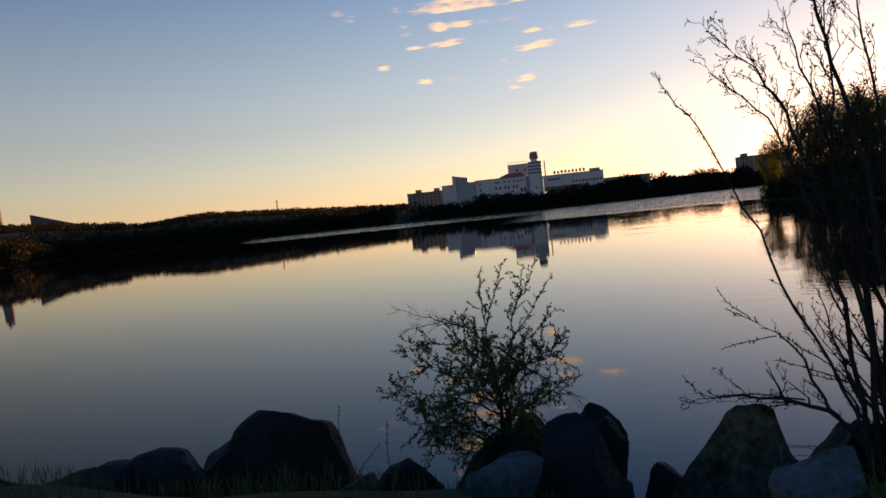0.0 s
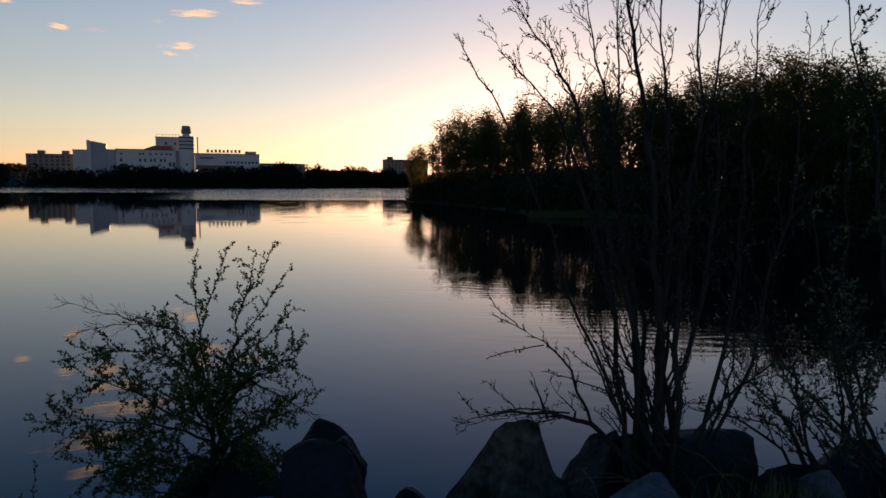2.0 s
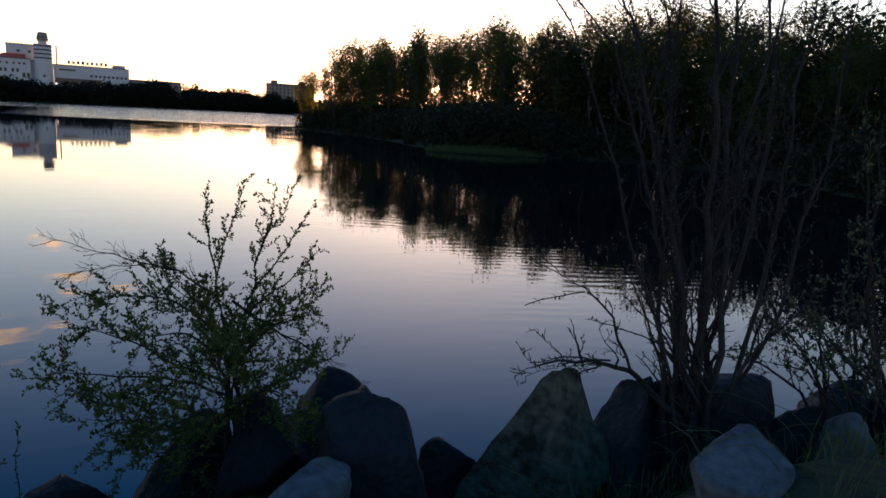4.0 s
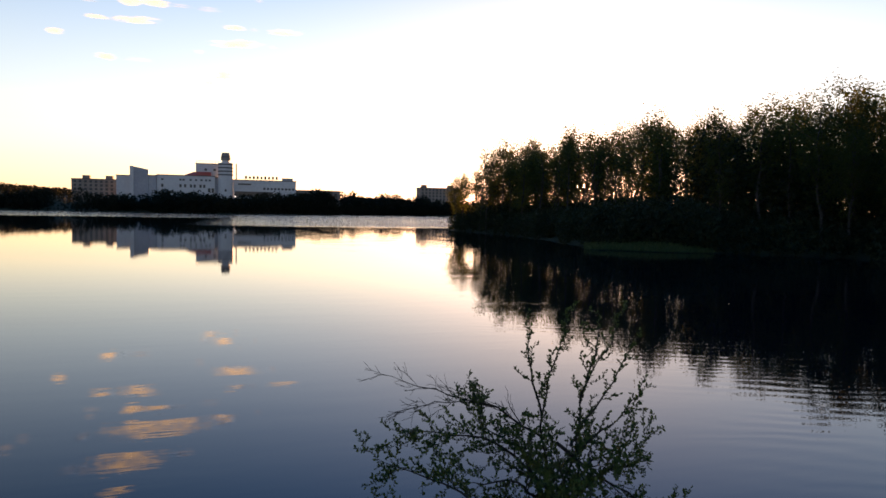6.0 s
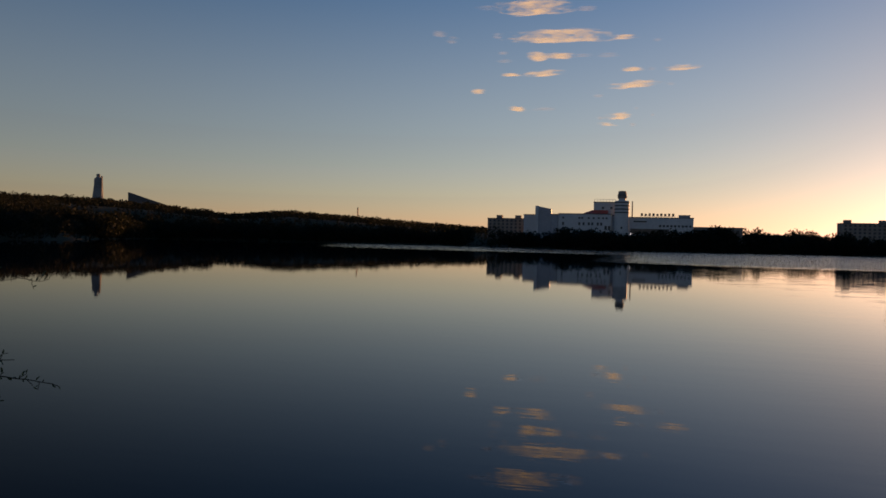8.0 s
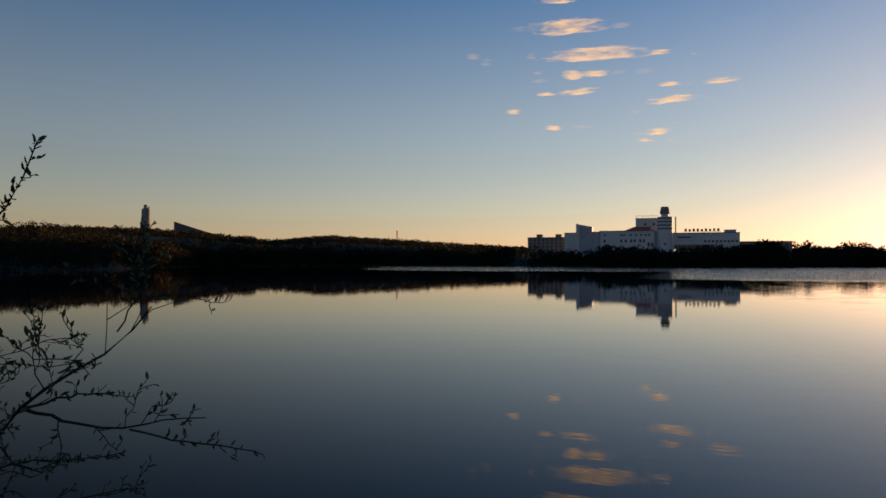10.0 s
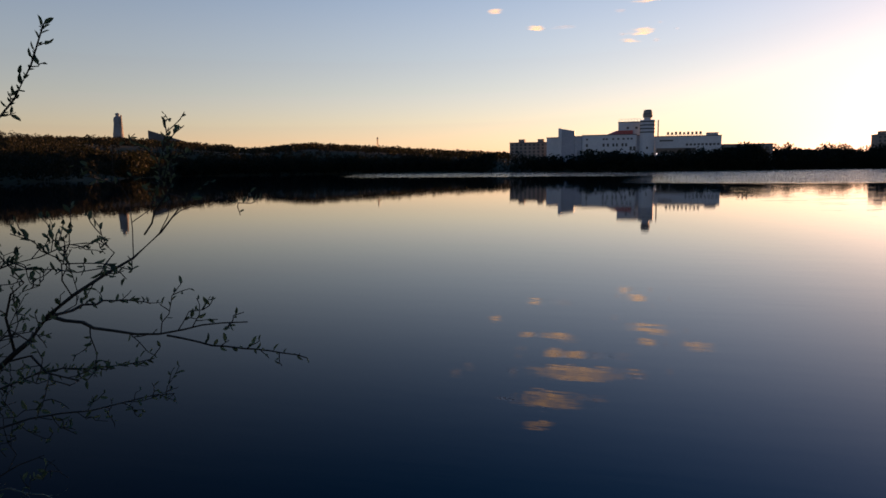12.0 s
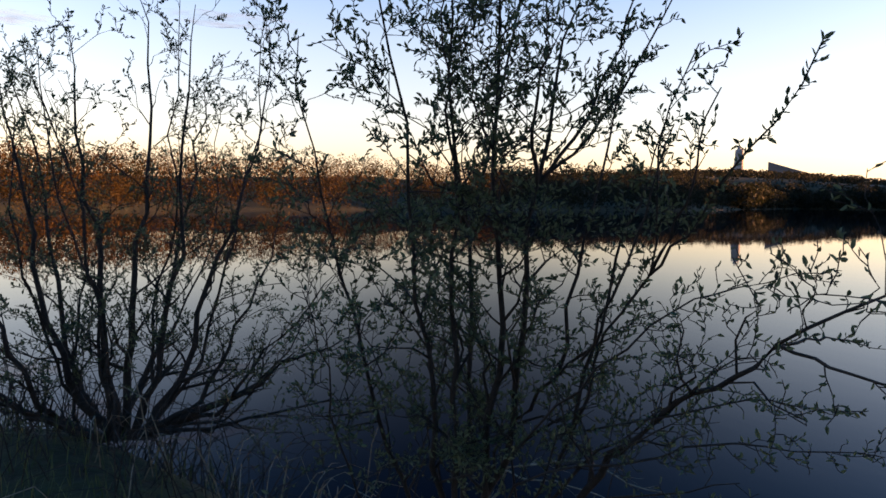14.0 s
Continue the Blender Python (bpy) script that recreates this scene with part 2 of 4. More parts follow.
def cloud_material(name, colour, glow, solid, white, soft):
    """Thin vapour, thickest in the middle of the cloud, ragged and open at its rim."""
    m, n, l, p = mat_base(name)
    p.inputs["Base Color"].default_value = (white, white, white, 1)
    p.inputs["Roughness"].default_value = 1.0
    p.inputs["Emission Color"].default_value = (*colour, 1)
    p.inputs["Emission Strength"].default_value = glow
    tc = n.new("ShaderNodeTexCoord")
    squash = n.new("ShaderNodeVectorMath")
    squash.operation = "MULTIPLY"
    squash.inputs[1].default_value = (2, 0, 2)
    length = n.new("ShaderNodeVectorMath")
    length.operation = "LENGTH"
    l.new(tc.outputs["Object"], squash.inputs[0])
    l.new(squash.outputs[0], length.inputs[0])
    g = n.new("ShaderNodeNewGeometry")
    mp = n.new("ShaderNodeMapping")
    mp.inputs["Scale"].default_value = (0.016, 0.016, 0.08)
    t = n.new("ShaderNodeTexNoise")
    t.inputs["Scale"].default_value = 1.0
    t.inputs["Detail"].default_value = 3
    l.new(g.outputs["Position"], mp.inputs["Vector"])
    l.new(mp.outputs[0], t.inputs["Vector"])
    ragged = n.new("ShaderNodeMath")
    ragged.operation = "MULTIPLY_ADD"
    ragged.inputs[1].default_value = 1.5
    l.new(t.outputs["Fac"], ragged.inputs[0])
    l.new(length.outputs["Value"], ragged.inputs[2])
    fade = n.new("ShaderNodeMapRange")
    fade.interpolation_type = "SMOOTHSTEP"
    fade.inputs["From Min"].default_value, fade.inputs["From Max"].default_value = 1.55 - soft, 1.55
    fade.inputs["To Min"].default_value, fade.inputs["To Max"].default_value = solid, 0.0
    l.new(ragged.outputs[0], fade.inputs["Value"])
    tr = n.new("ShaderNodeBsdfTransparent")
    mx = n.new("ShaderNodeMixShader")
    l.new(fade.outputs[0], mx.inputs["Fac"])
    l.new(tr.outputs[0], mx.inputs[1])
    l.new(p.outputs[0], mx.inputs[2])
    l.new(mx.outputs[0], n["Material Output"].inputs["Surface"])
    return m


# sunset light on the clouds is given as a glow of their own
M_CLOUD = cloud_material("sunset_cloud", (1.0, 0.64, 0.29), 0.62, 0.75, 0.25, 0.95)
M_WISP = cloud_material("pale_wisp", (1.0, 0.74, 0.52), 0.4, 0.22, 0.4, 0.9)
M_MAUVE = cloud_material("mauve_cloud", (0.5, 0.45, 0.52), 0.03, 0.25, 0.12, 0.9)


# ---------------------------------------------------------------- mesh helpers
def mesh_of(name, verts, faces, material, smooth=False):
    me = bpy.data.meshes.new(name)
    me.from_pydata(verts, [], faces)
    me.materials.append(material)
    if smooth:
        me.polygons.foreach_set("use_smooth", [True] * len(me.polygons))
    me.update()
    return me


def part(name, data, parent=None, label="", at=None):
    ob = new(name, data)
    if at is not None:
        ob.matrix_world = at
    if parent is not None:
        ob.parent = parent
    if label:
        tagged(ob, label)
    return ob


def quads(name, pts, material):
    """One mesh of loose four-sided leaves; pts: array (n, 4, 3)."""
    n = len(pts)
    me = bpy.data.meshes.new(name)
    me.vertices.add(4 * n)
    me.vertices.foreach_set("co", np.asarray(pts, np.float32).ravel())
    me.loops.add(4 * n)
    me.loops.foreach_set("vertex_index", np.arange(4 * n, dtype=np.int32))
    me.polygons.add(n)
    me.polygons.foreach_set("loop_start", np.arange(0, 4 * n, 4, dtype=np.int32))
    me.polygons.foreach_set("loop_total", np.full(n, 4, np.int32))
    me.materials.append(material)
    me.update(calc_edges=True)
    me.validate()
    return me


def loose_leaves(rs, centres, size, slim=0.6):
    """Randomly turned four-sided leaves about the centres; size: one number or one each."""
    n = len(centres)
    u = rs.normal(size=(n, 3))
    u /= np.linalg.norm(u, axis=1)[:, None]
    v = rs.normal(size=(n, 3))
    v -= (v * u).sum(1)[:, None] * u
    v /= np.linalg.norm(v, axis=1)[:, None]
    w = np.cross(u, v)
    s = (np.asarray(size) * rs.uniform(0.6, 1.3, n))[:, None]
    k = s * slim
    return np.stack([centres - u * s, centres + v * k * 0.5 + w * s * 0.1, centres + u * s, centres - v * k * 0.5 + w * s * 0.1], 1)


def box(verts, faces, x0, x1, y0, y1, z0, z1):
    b = len(verts)
    verts += [(x0, y0, z0), (x1, y0, z0), (x1, y1, z0), (x0, y1, z0), (x0, y0, z1), (x1, y0, z1), (x1, y1, z1), (x0, y1, z1)]
    faces += [(b, b + 3, b + 2, b + 1), (b + 4, b + 5, b + 6, b + 7), (b, b + 1, b + 5, b + 4), (b + 1, b + 2, b + 6, b + 5), (b + 2, b + 3, b + 7, b + 6), (b + 3, b, b + 4, b + 7)]


def box_mesh(name, material, *spans):
    verts, faces = [], []
    for s in spans:
        box(verts, faces, *s)
    return mesh_of(name, verts, faces, material)


def tube(verts, faces, pts, radii, sides):
    """A tapering round limb along points."""
    b0 = None
    for i, (p, r) in enumerate(zip(pts, radii)):
        d = (pts[min(i + 1, len(pts) - 1)] - pts[max(i - 1, 0)]).normalized()
        a = d.orthogonal().normalized()
        c = d.cross(a)
        b = len(verts)
        for k in range(sides):
            t = 2 * math.pi * k / sides
            verts.append(tuple(p + (a * math.cos(t) + c * math.sin(t)) * r))
        if b0 is not None:
            for k in range(sides):
                faces.append((b0 + k, b0 + (k + 1) % sides, b + (k + 1) % sides, b + k))
        b0 = b
    faces.append(tuple(b0 + k for k in range(sides)))


def wander(rng, a, b, n, bend):
    """A slightly crooked line from a to b."""
    a, b = Vector(a), Vector(b)
    span = (b - a).length
    off = Vector((0, 0, 0))
    pts = []
    for i in range(n + 1):
        t = i / n
        if 0 < i < n:
            off = off * 0.7 + Vector((rng.gauss(0, 1), rng.gauss(0, 1), rng.gauss(0, 0.7))) * span * bend
        else:
            off = Vector((0, 0, 0))
        pts.append(a.lerp(b, t) + off)
    return pts


def along(pts, t):
    f = t * (len(pts) - 1)
    i = min(int(f), len(pts) - 2)
    return pts[i].lerp(pts[i + 1], f - i), (pts[i + 1] - pts[i]).normalized()


def limb(rng, pts, r0, r1, level, spec, wood, nodes):
    """Draws a limb and its side shoots; wood: (verts, faces), nodes: places and ways for leaves."""
    n = len(pts)
    tube(*wood, pts, [r0 + (r1 - r0) * i / (n - 1) for i in range(n)], 6 if r0 > 0.012 else (4 if r0 > 0.004 else 3))
    total = sum((pts[i + 1] - pts[i]).length for i in range(n - 1))
    if level == 0 or spec["leafy"] > level - 1:
        step = spec["leaf_step"]
        for k in range(int(total * (1 - spec["bare"]) / step)):
            t = spec["bare"] + (1 - spec["bare"]) * (k + rng.random()) / max(1, int(total * (1 - spec["bare"]) / step))
            nodes.append(along(pts, min(t, 0.999)))
    if level == 0:
        return
    count = max(1, int(total / spec["gap"][level - 1]))
    for k in range(count):
        t = spec["from"] + (1 - spec["from"]) * (k + rng.random()) / count
        p, d = along(pts, min(t, 0.98))
        side = d.orthogonal().normalized()
        side.rotate(Matrix.Rotation(rng.uniform(0, 2 * math.pi), 3, d).to_quaternion())
        ang = radians(rng.uniform(*spec["angle"]))
        way = (d * math.cos(ang) + side * math.sin(ang) + Vector((0, 0, spec["up"]))).normalized()
        length = spec["length"][level - 1] * rng.uniform(0.45, 1.15) * (1.15 - 0.5 * t)
        q = wander(rng, p, p + way * length, 4 if level > 1 else 3, spec["bend"])
        r = (r0 + (r1 - r0) * t) * 0.54
        limb(rng, q, max(r, spec["thin"]), spec["thin"] * 0.7, level - 1, spec, wood, nodes)


def leaf_mesh(name, rng, nodes, size, slim, material, lift=0.3):
    """Pointed leaves, folded a little along the middle, on the shoots."""
    verts, faces = [], []
    for p, d in nodes:
        s = size * rng.uniform(0.55, 1.25)
        side = d.orthogonal().normalized()
        side.rotate(Matrix.Rotation(rng.uniform(0, 2 * math.pi), 3, d).to_quaternion())
        way = (d * rng.uniform(0.1, 0.9) + side * rng.uniform(0.5, 1.0) + Vector((0, 0, lift))).normalized()
        flat = way.cross(Vector((rng.gauss(0, 1), rng.gauss(0, 1), rng.gauss(0, 1)))).normalized()
        up = way.cross(flat)
        b = len(verts)
        w = s * slim
        for u, v, h in ((0, 0, 0), (0.35, 0.5, 0.12), (0.75, 0.36, 0.1), (1, 0, -0.04), (0.75, -0.36, 0.1), (0.35, -0.5, 0.12)):
            verts.append(tuple(p + way * (s * u) + flat * (w * v) + up * (s * h)))
        faces += [(b, b + 1, b + 2, b + 3), (b, b + 3, b + 4, b + 5)]
    return mesh_of(name, verts, faces, material)


# ---------------------------------------------------------------- lake and ground
SHORE = np.array([(-40, -12), (-20, -4), (-12, 0.8), (-9.6, 2.9), (-7.0, 4.9), (-4, 5.0), (-1.5, 5.3), (0.6, 4.9), (1.5, 5.0),
                  (2.6, 5.1), (3.4, 4.6), (3.75, 3.9), (4.3, 3.9), (5.5, 4.0), (7, 3.6), (10, 3.4), (20, 6), (34, 16), (45, 30),
                  (48, 44), (42, 49), (36.5, 50), (30.8, 54.6), (31.2, 56.4), (35, 58), (33.5, 64), (36, 74), (38, 90), (37.5, 105), (37, 118), (42, 128), (54, 120),
                  (64, 98), (90, 85), (170, 140), (220, 300), (200, 550), (150, 570), (60, 480), (0, 448), (-60, 470),
                  (-140, 500), (-230, 490), (-295, 378), (-205, 205), (-190, 77), (-180, 13), (-155, -14), (-120, -50), (-80, -45)], float)


def shore_distance(x, y):
    """Metres inland of the shore line, negative over the lake."""
    x, y = np.asarray(x, float), np.asarray(y, float)
    best = np.full(x.shape, 1e12)
    inside = np.zeros(x.shape, bool)
    for (ax, ay), (bx, by) in zip(SHORE, np.roll(SHORE, -1, 0)):
        dx, dy = bx - ax, by - ay
        t = np.clip(((x - ax) * dx + (y - ay) * dy) / (dx * dx + dy * dy), 0, 1)
        best = np.minimum(best, (x - ax - t * dx) ** 2 + (y - ay - t * dy) ** 2)
        cross = (ay > y) != (by > y)
        inside ^= cross & (x < ax + (y - ay) * dx / (dy if dy else 1e-9))
    d = np.sqrt(best)
    return np.where(inside, -d, d)


HILL_AZ = [-180, -110, -97, -85, -72, -62, -50, -44, -38, -32, -27.6, -21, -15, -10, 0, 15, 20, 36, 60, 100, 180]
HILL_UP = [6, 30, 30, 26, 32, 24, 31, 35, 31, 22, 28.5, 23, 17, 13, 10, 7, 1, 2, 8, 10, 6]


def smooth(t):
    t = np.clip(t, 0, 1)
    return t * t * (3 - 2 * t)


def ground_height(x, y):
    x, y = np.asarray(x, float), np.asarray(y, float)
    d = shore_distance(x, y)
    r = np.hypot(x, y)
    hill = np.interp(np.degrees(np.arctan2(x, y)), HILL_AZ, HILL_UP) * np.clip(r / 900, 0, 1) * smooth(d / 90)
    near = np.interp(x, [-7, -5, 1.5, 3.5], [1.45, 1.36, 1.36, 1.18]) * smooth(d / np.interp(x, [-7, -5, 1.5, 3.5], [2.4, 3.4, 3.5, 2.7]))
    wide = 1.4 * smooth(d / 9)
    k = smooth((r - 12) / 15)
    bumps = 0.05 * np.sin(x * 2.3 + 1.1 * np.sin(y * 1.7)) * np.cos(y * 2.9 + x) * smooth(d / 1.0)
    bumps += 0.3 * np.exp(-((x + 7.9) ** 2 + (y - 1.8) ** 2) / 0.7)
    bumps += 0.22 * np.exp(-((x - 4.5) ** 2 + (y - 1.55) ** 2) / 0.6)
    land = near * (1 - k) + wide * k + hill + bumps
    return np.where(d > 0, land, np.maximum(-2.0, 0.45 * d))


def build_ground():
    s = np.linspace(-1, 1, 261)
    c = np.sign(s) * (np.sinh(np.abs(s) * 7.2) / np.sinh(7.2)) * 4600
    gx, gy = np.meshgrid(c, c + 4.0)
    gz = ground_height(gx, gy)
    n = len(c)
    verts = np.stack([gx.ravel(), gy.ravel(), gz.ravel()], 1)
    i = np.arange((n - 1) * (n - 1))
    a = (i // (n - 1)) * n + i % (n - 1)
    faces = np.stack([a, a + 1, a + n + 1, a + n], 1)
    me = mesh_of("ground", verts.tolist(), faces.tolist(), M_GROUND, True)
    tagged(new("ground", me), "rough grassy earth bank and wooded hills round the lake", "ground", kind="structure")
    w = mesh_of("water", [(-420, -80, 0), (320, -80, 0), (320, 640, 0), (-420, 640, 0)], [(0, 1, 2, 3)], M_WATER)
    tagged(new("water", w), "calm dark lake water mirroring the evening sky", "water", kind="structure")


build_ground()


def hz(x, y):
    return float(ground_height(np.array([x]), np.array([y]))[0])


# ---------------------------------------------------------------- distant woods
def scatter(rs, n, az, r, inland):
    """Places on land between two bearings and two distances, and between two distances from the shore."""
    a = np.radians(rs.uniform(*az, n))
    d = np.sqrt(rs.uniform(r[0] ** 2, r[1] ** 2, n))
    x, y = d * np.sin(a), d * np.cos(a)
    s = shore_distance(x, y)
    ok = (s > inland[0]) & (s < inland[1])
    ok &= ~((x > -112) & (x < 46) & (y > 490) & (y < 600))
    ok &= ~((x > 44) & (x < 82) & (y > 503) & (y < 600))
    ok &= ~((np.hypot(x + 595, y - 745) < 75) & (y < 760 + 0.6 * x + 360))
    ok &= ~((x > 155) & (x < 210) & (y > 590) & (y < 640))
    return x[ok], y[ok]


def woods(name, label, seed, places, tall, leaves, leaf, material, uneven=1.0, broad=(0.22, 0.36)):
    rs = np.random.RandomState(seed)
    x, y = places
    n = len(x)
    z = ground_height(x, y)
    h = rs.uniform(*tall, n) * (1 + uneven * 0.16 * np.sin(x / 9.0 + 2 * np.sin(y / 13.0)) + uneven * 0.1 * np.sin(x / 3.7 + y / 5.1))
    w = h * rs.uniform(*broad, n)
    idx = np.repeat(np.arange(n), leaves)
    m = len(idx)
    t = rs.uniform(0.02, 1, m)
    belly = np.sqrt(np.clip(1 - (2 * t - 0.95) ** 2, 0, 1))
    a = rs.uniform(0, 2 * np.pi, m)
    rad = w[idx] * belly * np.sqrt(rs.uniform(0.1, 1, m))
    c = np.stack([x[idx] + rad * np.cos(a), y[idx] + rad * np.sin(a), z[idx] + h[idx] * t], 1)
    me = quads(name, loose_leaves(rs, c, leaf, 0.9), material)
    tagged(new(name, me), label, "trees", kind="stuff")


rs0 = np.random.RandomState(5)
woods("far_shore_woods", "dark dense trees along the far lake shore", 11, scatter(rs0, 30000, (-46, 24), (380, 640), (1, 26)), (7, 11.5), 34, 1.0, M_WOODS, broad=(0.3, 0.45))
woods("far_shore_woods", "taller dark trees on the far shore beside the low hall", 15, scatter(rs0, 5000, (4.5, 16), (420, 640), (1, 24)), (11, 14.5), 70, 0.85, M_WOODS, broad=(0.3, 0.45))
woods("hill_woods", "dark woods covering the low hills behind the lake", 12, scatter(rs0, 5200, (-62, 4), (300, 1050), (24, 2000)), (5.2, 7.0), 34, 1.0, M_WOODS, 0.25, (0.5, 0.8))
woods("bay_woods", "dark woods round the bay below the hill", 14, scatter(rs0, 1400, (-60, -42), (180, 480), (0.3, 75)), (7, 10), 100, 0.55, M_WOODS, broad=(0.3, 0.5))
woods("sunlit_woods", "woods on the bank opposite, leaves coloured orange as in low sun", 13, scatter(rs0, 3600, (-112, -60), (120, 420), (0.2, 60)), (8.5, 13.5), 240, 0.29, M_LEFTWOODS, 0.6, (0.3, 0.46))

# ---------------------------------------------------------------- clouds
def cloud(seed, az, el, wide, tall, material, label, dist=3000.0, tilt=0.0):
    """A flat-bottomed bank of vapour, heaped on top, far off; az, el, wide and tall in degrees."""
    w, h = dist * math.tan(radians(wide)), dist * math.tan(radians(tall))
    bm = bmesh.new()
    bmesh.ops.create_icosphere(bm, subdivisions=4, radius=0.5)
    stretch = max(1.0, w / h)
    off = Vector((seed * 3.7, 0, 0))
    for v in bm.verts:
        u = Vector((v.co.x * stretch, v.co.y, v.co.z))
        heap = 0.75 + 0.5 * noise.noise(u * 1.6 + off) + 0.22 * noise.noise(u * 4 + off)
        v.co.z *= max(0.25, heap) * (1.15 if v.co.z > 0 else 0.8)
        v.co.z += 0.12 * noise.noise(Vector((u.x * 0.8, 0, 0)) + off)
    me = bpy.data.meshes.new("cloud")
    bm.to_mesh(me)
    bm.free()
    me.materials.append(material)
    me.polygons.foreach_set("use_smooth", [True] * len(me.polygons))
    a = radians(az)
    ob = new("cloud", me)
    ob.matrix_world = pose(dist * math.sin(a), dist * math.cos(a), 3 + dist * math.tan(radians(el)), 0, -0.5 * tilt, -az) @ Matrix.Diagonal((w * 1.45, max(h * 2, w * 0.3), h * 1.05, 1))
    tagged(ob, label, "cloud", "sunset clouds", "structure")


GOLD = "small flat golden cloud with a sunset glow of its own"
WISP = "faint pale wisp of cloud beside the golden clouds"
# bearing, height over the horizon, width, thickness, lean
BANKS = ((-7.71, 18.82, 5.92, 1.26, 0), (-5.33, 16.65, 8.44, 1.0, 0), (-0.23, 16.45, 2.09, 0.41, 2), (-7.25, 15.14, 1.74, 0.82, -8),
         (-5.36, 15.17, 2.38, 0.59, 0), (-6.76, 13.81, 3.13, 0.6, 8), (-9.5, 13.73, 1.66, 0.32, 0), (0.34, 14.0, 2.11, 0.37, 0),
         (4.24, 13.95, 2.3, 0.51, 3), (0.53, 12.81, 3.7, 0.65, 6), (-8.77, 11.02, 1.58, 0.51, -4), (-0.54, 10.38, 1.96, 0.7, 6),
         (-1.45, 9.77, 1.59, 0.33, -5), (-8.34, 20.89, 3.0, 0.6, 0), (-12.05, 12.36, 1.2, 0.42, 5))
WISPS = ((-11.49, 18.82, 1.52, 0.4), (-3.48, 18.65, 1.71, 0.4), (-15.49, 16.81, 1.27, 0.5), (-14.31, 16.36, 1.09, 0.64), (-10.62, 16.72, 0.73, 0.5),
         (2.27, 16.11, 0.82, 0.27), (-3.68, 15.18, 2.29, 0.18), (-1.55, 15.16, 1.92, 0.41), (-9.98, 14.8, 1.19, 0.32), (-10.13, 15.41, 0.82, 0.27),
         (1.84, 13.98, 0.83, 0.28), (3.41, 12.78, 0.83, 0.28), (-2.21, 12.0, 0.93, 0.28), (-6.64, 11.02, 2.51, 0.23), (-2.06, 10.28, 0.65, 0.33),
         (0.52, 9.68, 0.61, 0.33), (0.78, 10.98, 0.6, 0.23), (2.05, 10.45, 0.42, 0.23))
for k, (az, el, wide, tall, lean) in enumerate(BANKS):
    cloud(100 + k, az, el, wide, tall, M_CLOUD, GOLD, tilt=lean)
for k, (az, el, wide, tall) in enumerate(WISPS):
    cloud(200 + k, az, el, wide, tall, M_WISP, WISP)
for k, (az, el, wide, tall) in enumerate(((-92, 15.5, 9, 1.6), (-82, 13.6, 10, 1.3), (-97, 12.2, 8, 1.2), (-86, 17.6, 16, 2.2))):
    cloud(300 + k, az, el, wide, tall, M_MAUVE, "soft mauve evening cloud")


# ---------------------------------------------------------------- buildings over the lake
def windows(parent, wall_y, xs, z0, z1, wide):
    """Dark panes set just proud of a wall, each with a frame."""
    frame_me = None
    for x in xs:
        if frame_me is None:
            verts, faces = [], []
            t = 0.12
            for s in ((-wide / 2 - t, wide / 2 + t, -0.06, 0.1, z0 - t, z0), (-wide / 2 - t, wide / 2 + t, -0.06, 0.1, z1, z1 + t),
                      (-wide / 2 - t, -wide / 2, -0.06, 0.1, z0, z1), (wide / 2, wide / 2 + t, -0.06, 0.1, z0, z1)):
                box(verts, faces, *s)
            frame_me = mesh_of("window", verts, faces, M_DARKTRIM)
            pane_me = box_mesh("pane", M_GLASS, (-wide / 2, wide / 2, -0.02, 0.08, z0, z1))
        w = part("window", frame_me, parent)
        w.location = (x, wall_y, 0)
        part("pane", pane_me, w)


def wall_block(parent, name, x0, x1, y0, y1, z1, material, z0=6.0, trim=0.5):
    part(name, box_mesh(name, material, (x0, x1, y0, y1, z0, z1)), parent)
    if trim:
        part("roof_edge", box_mesh("roof_edge", M_DARKTRIM, (x0 - 0.25, x1 + 0.25, y0 - 0.25, y1 + 0.25, z1, z1 + trim)), parent)


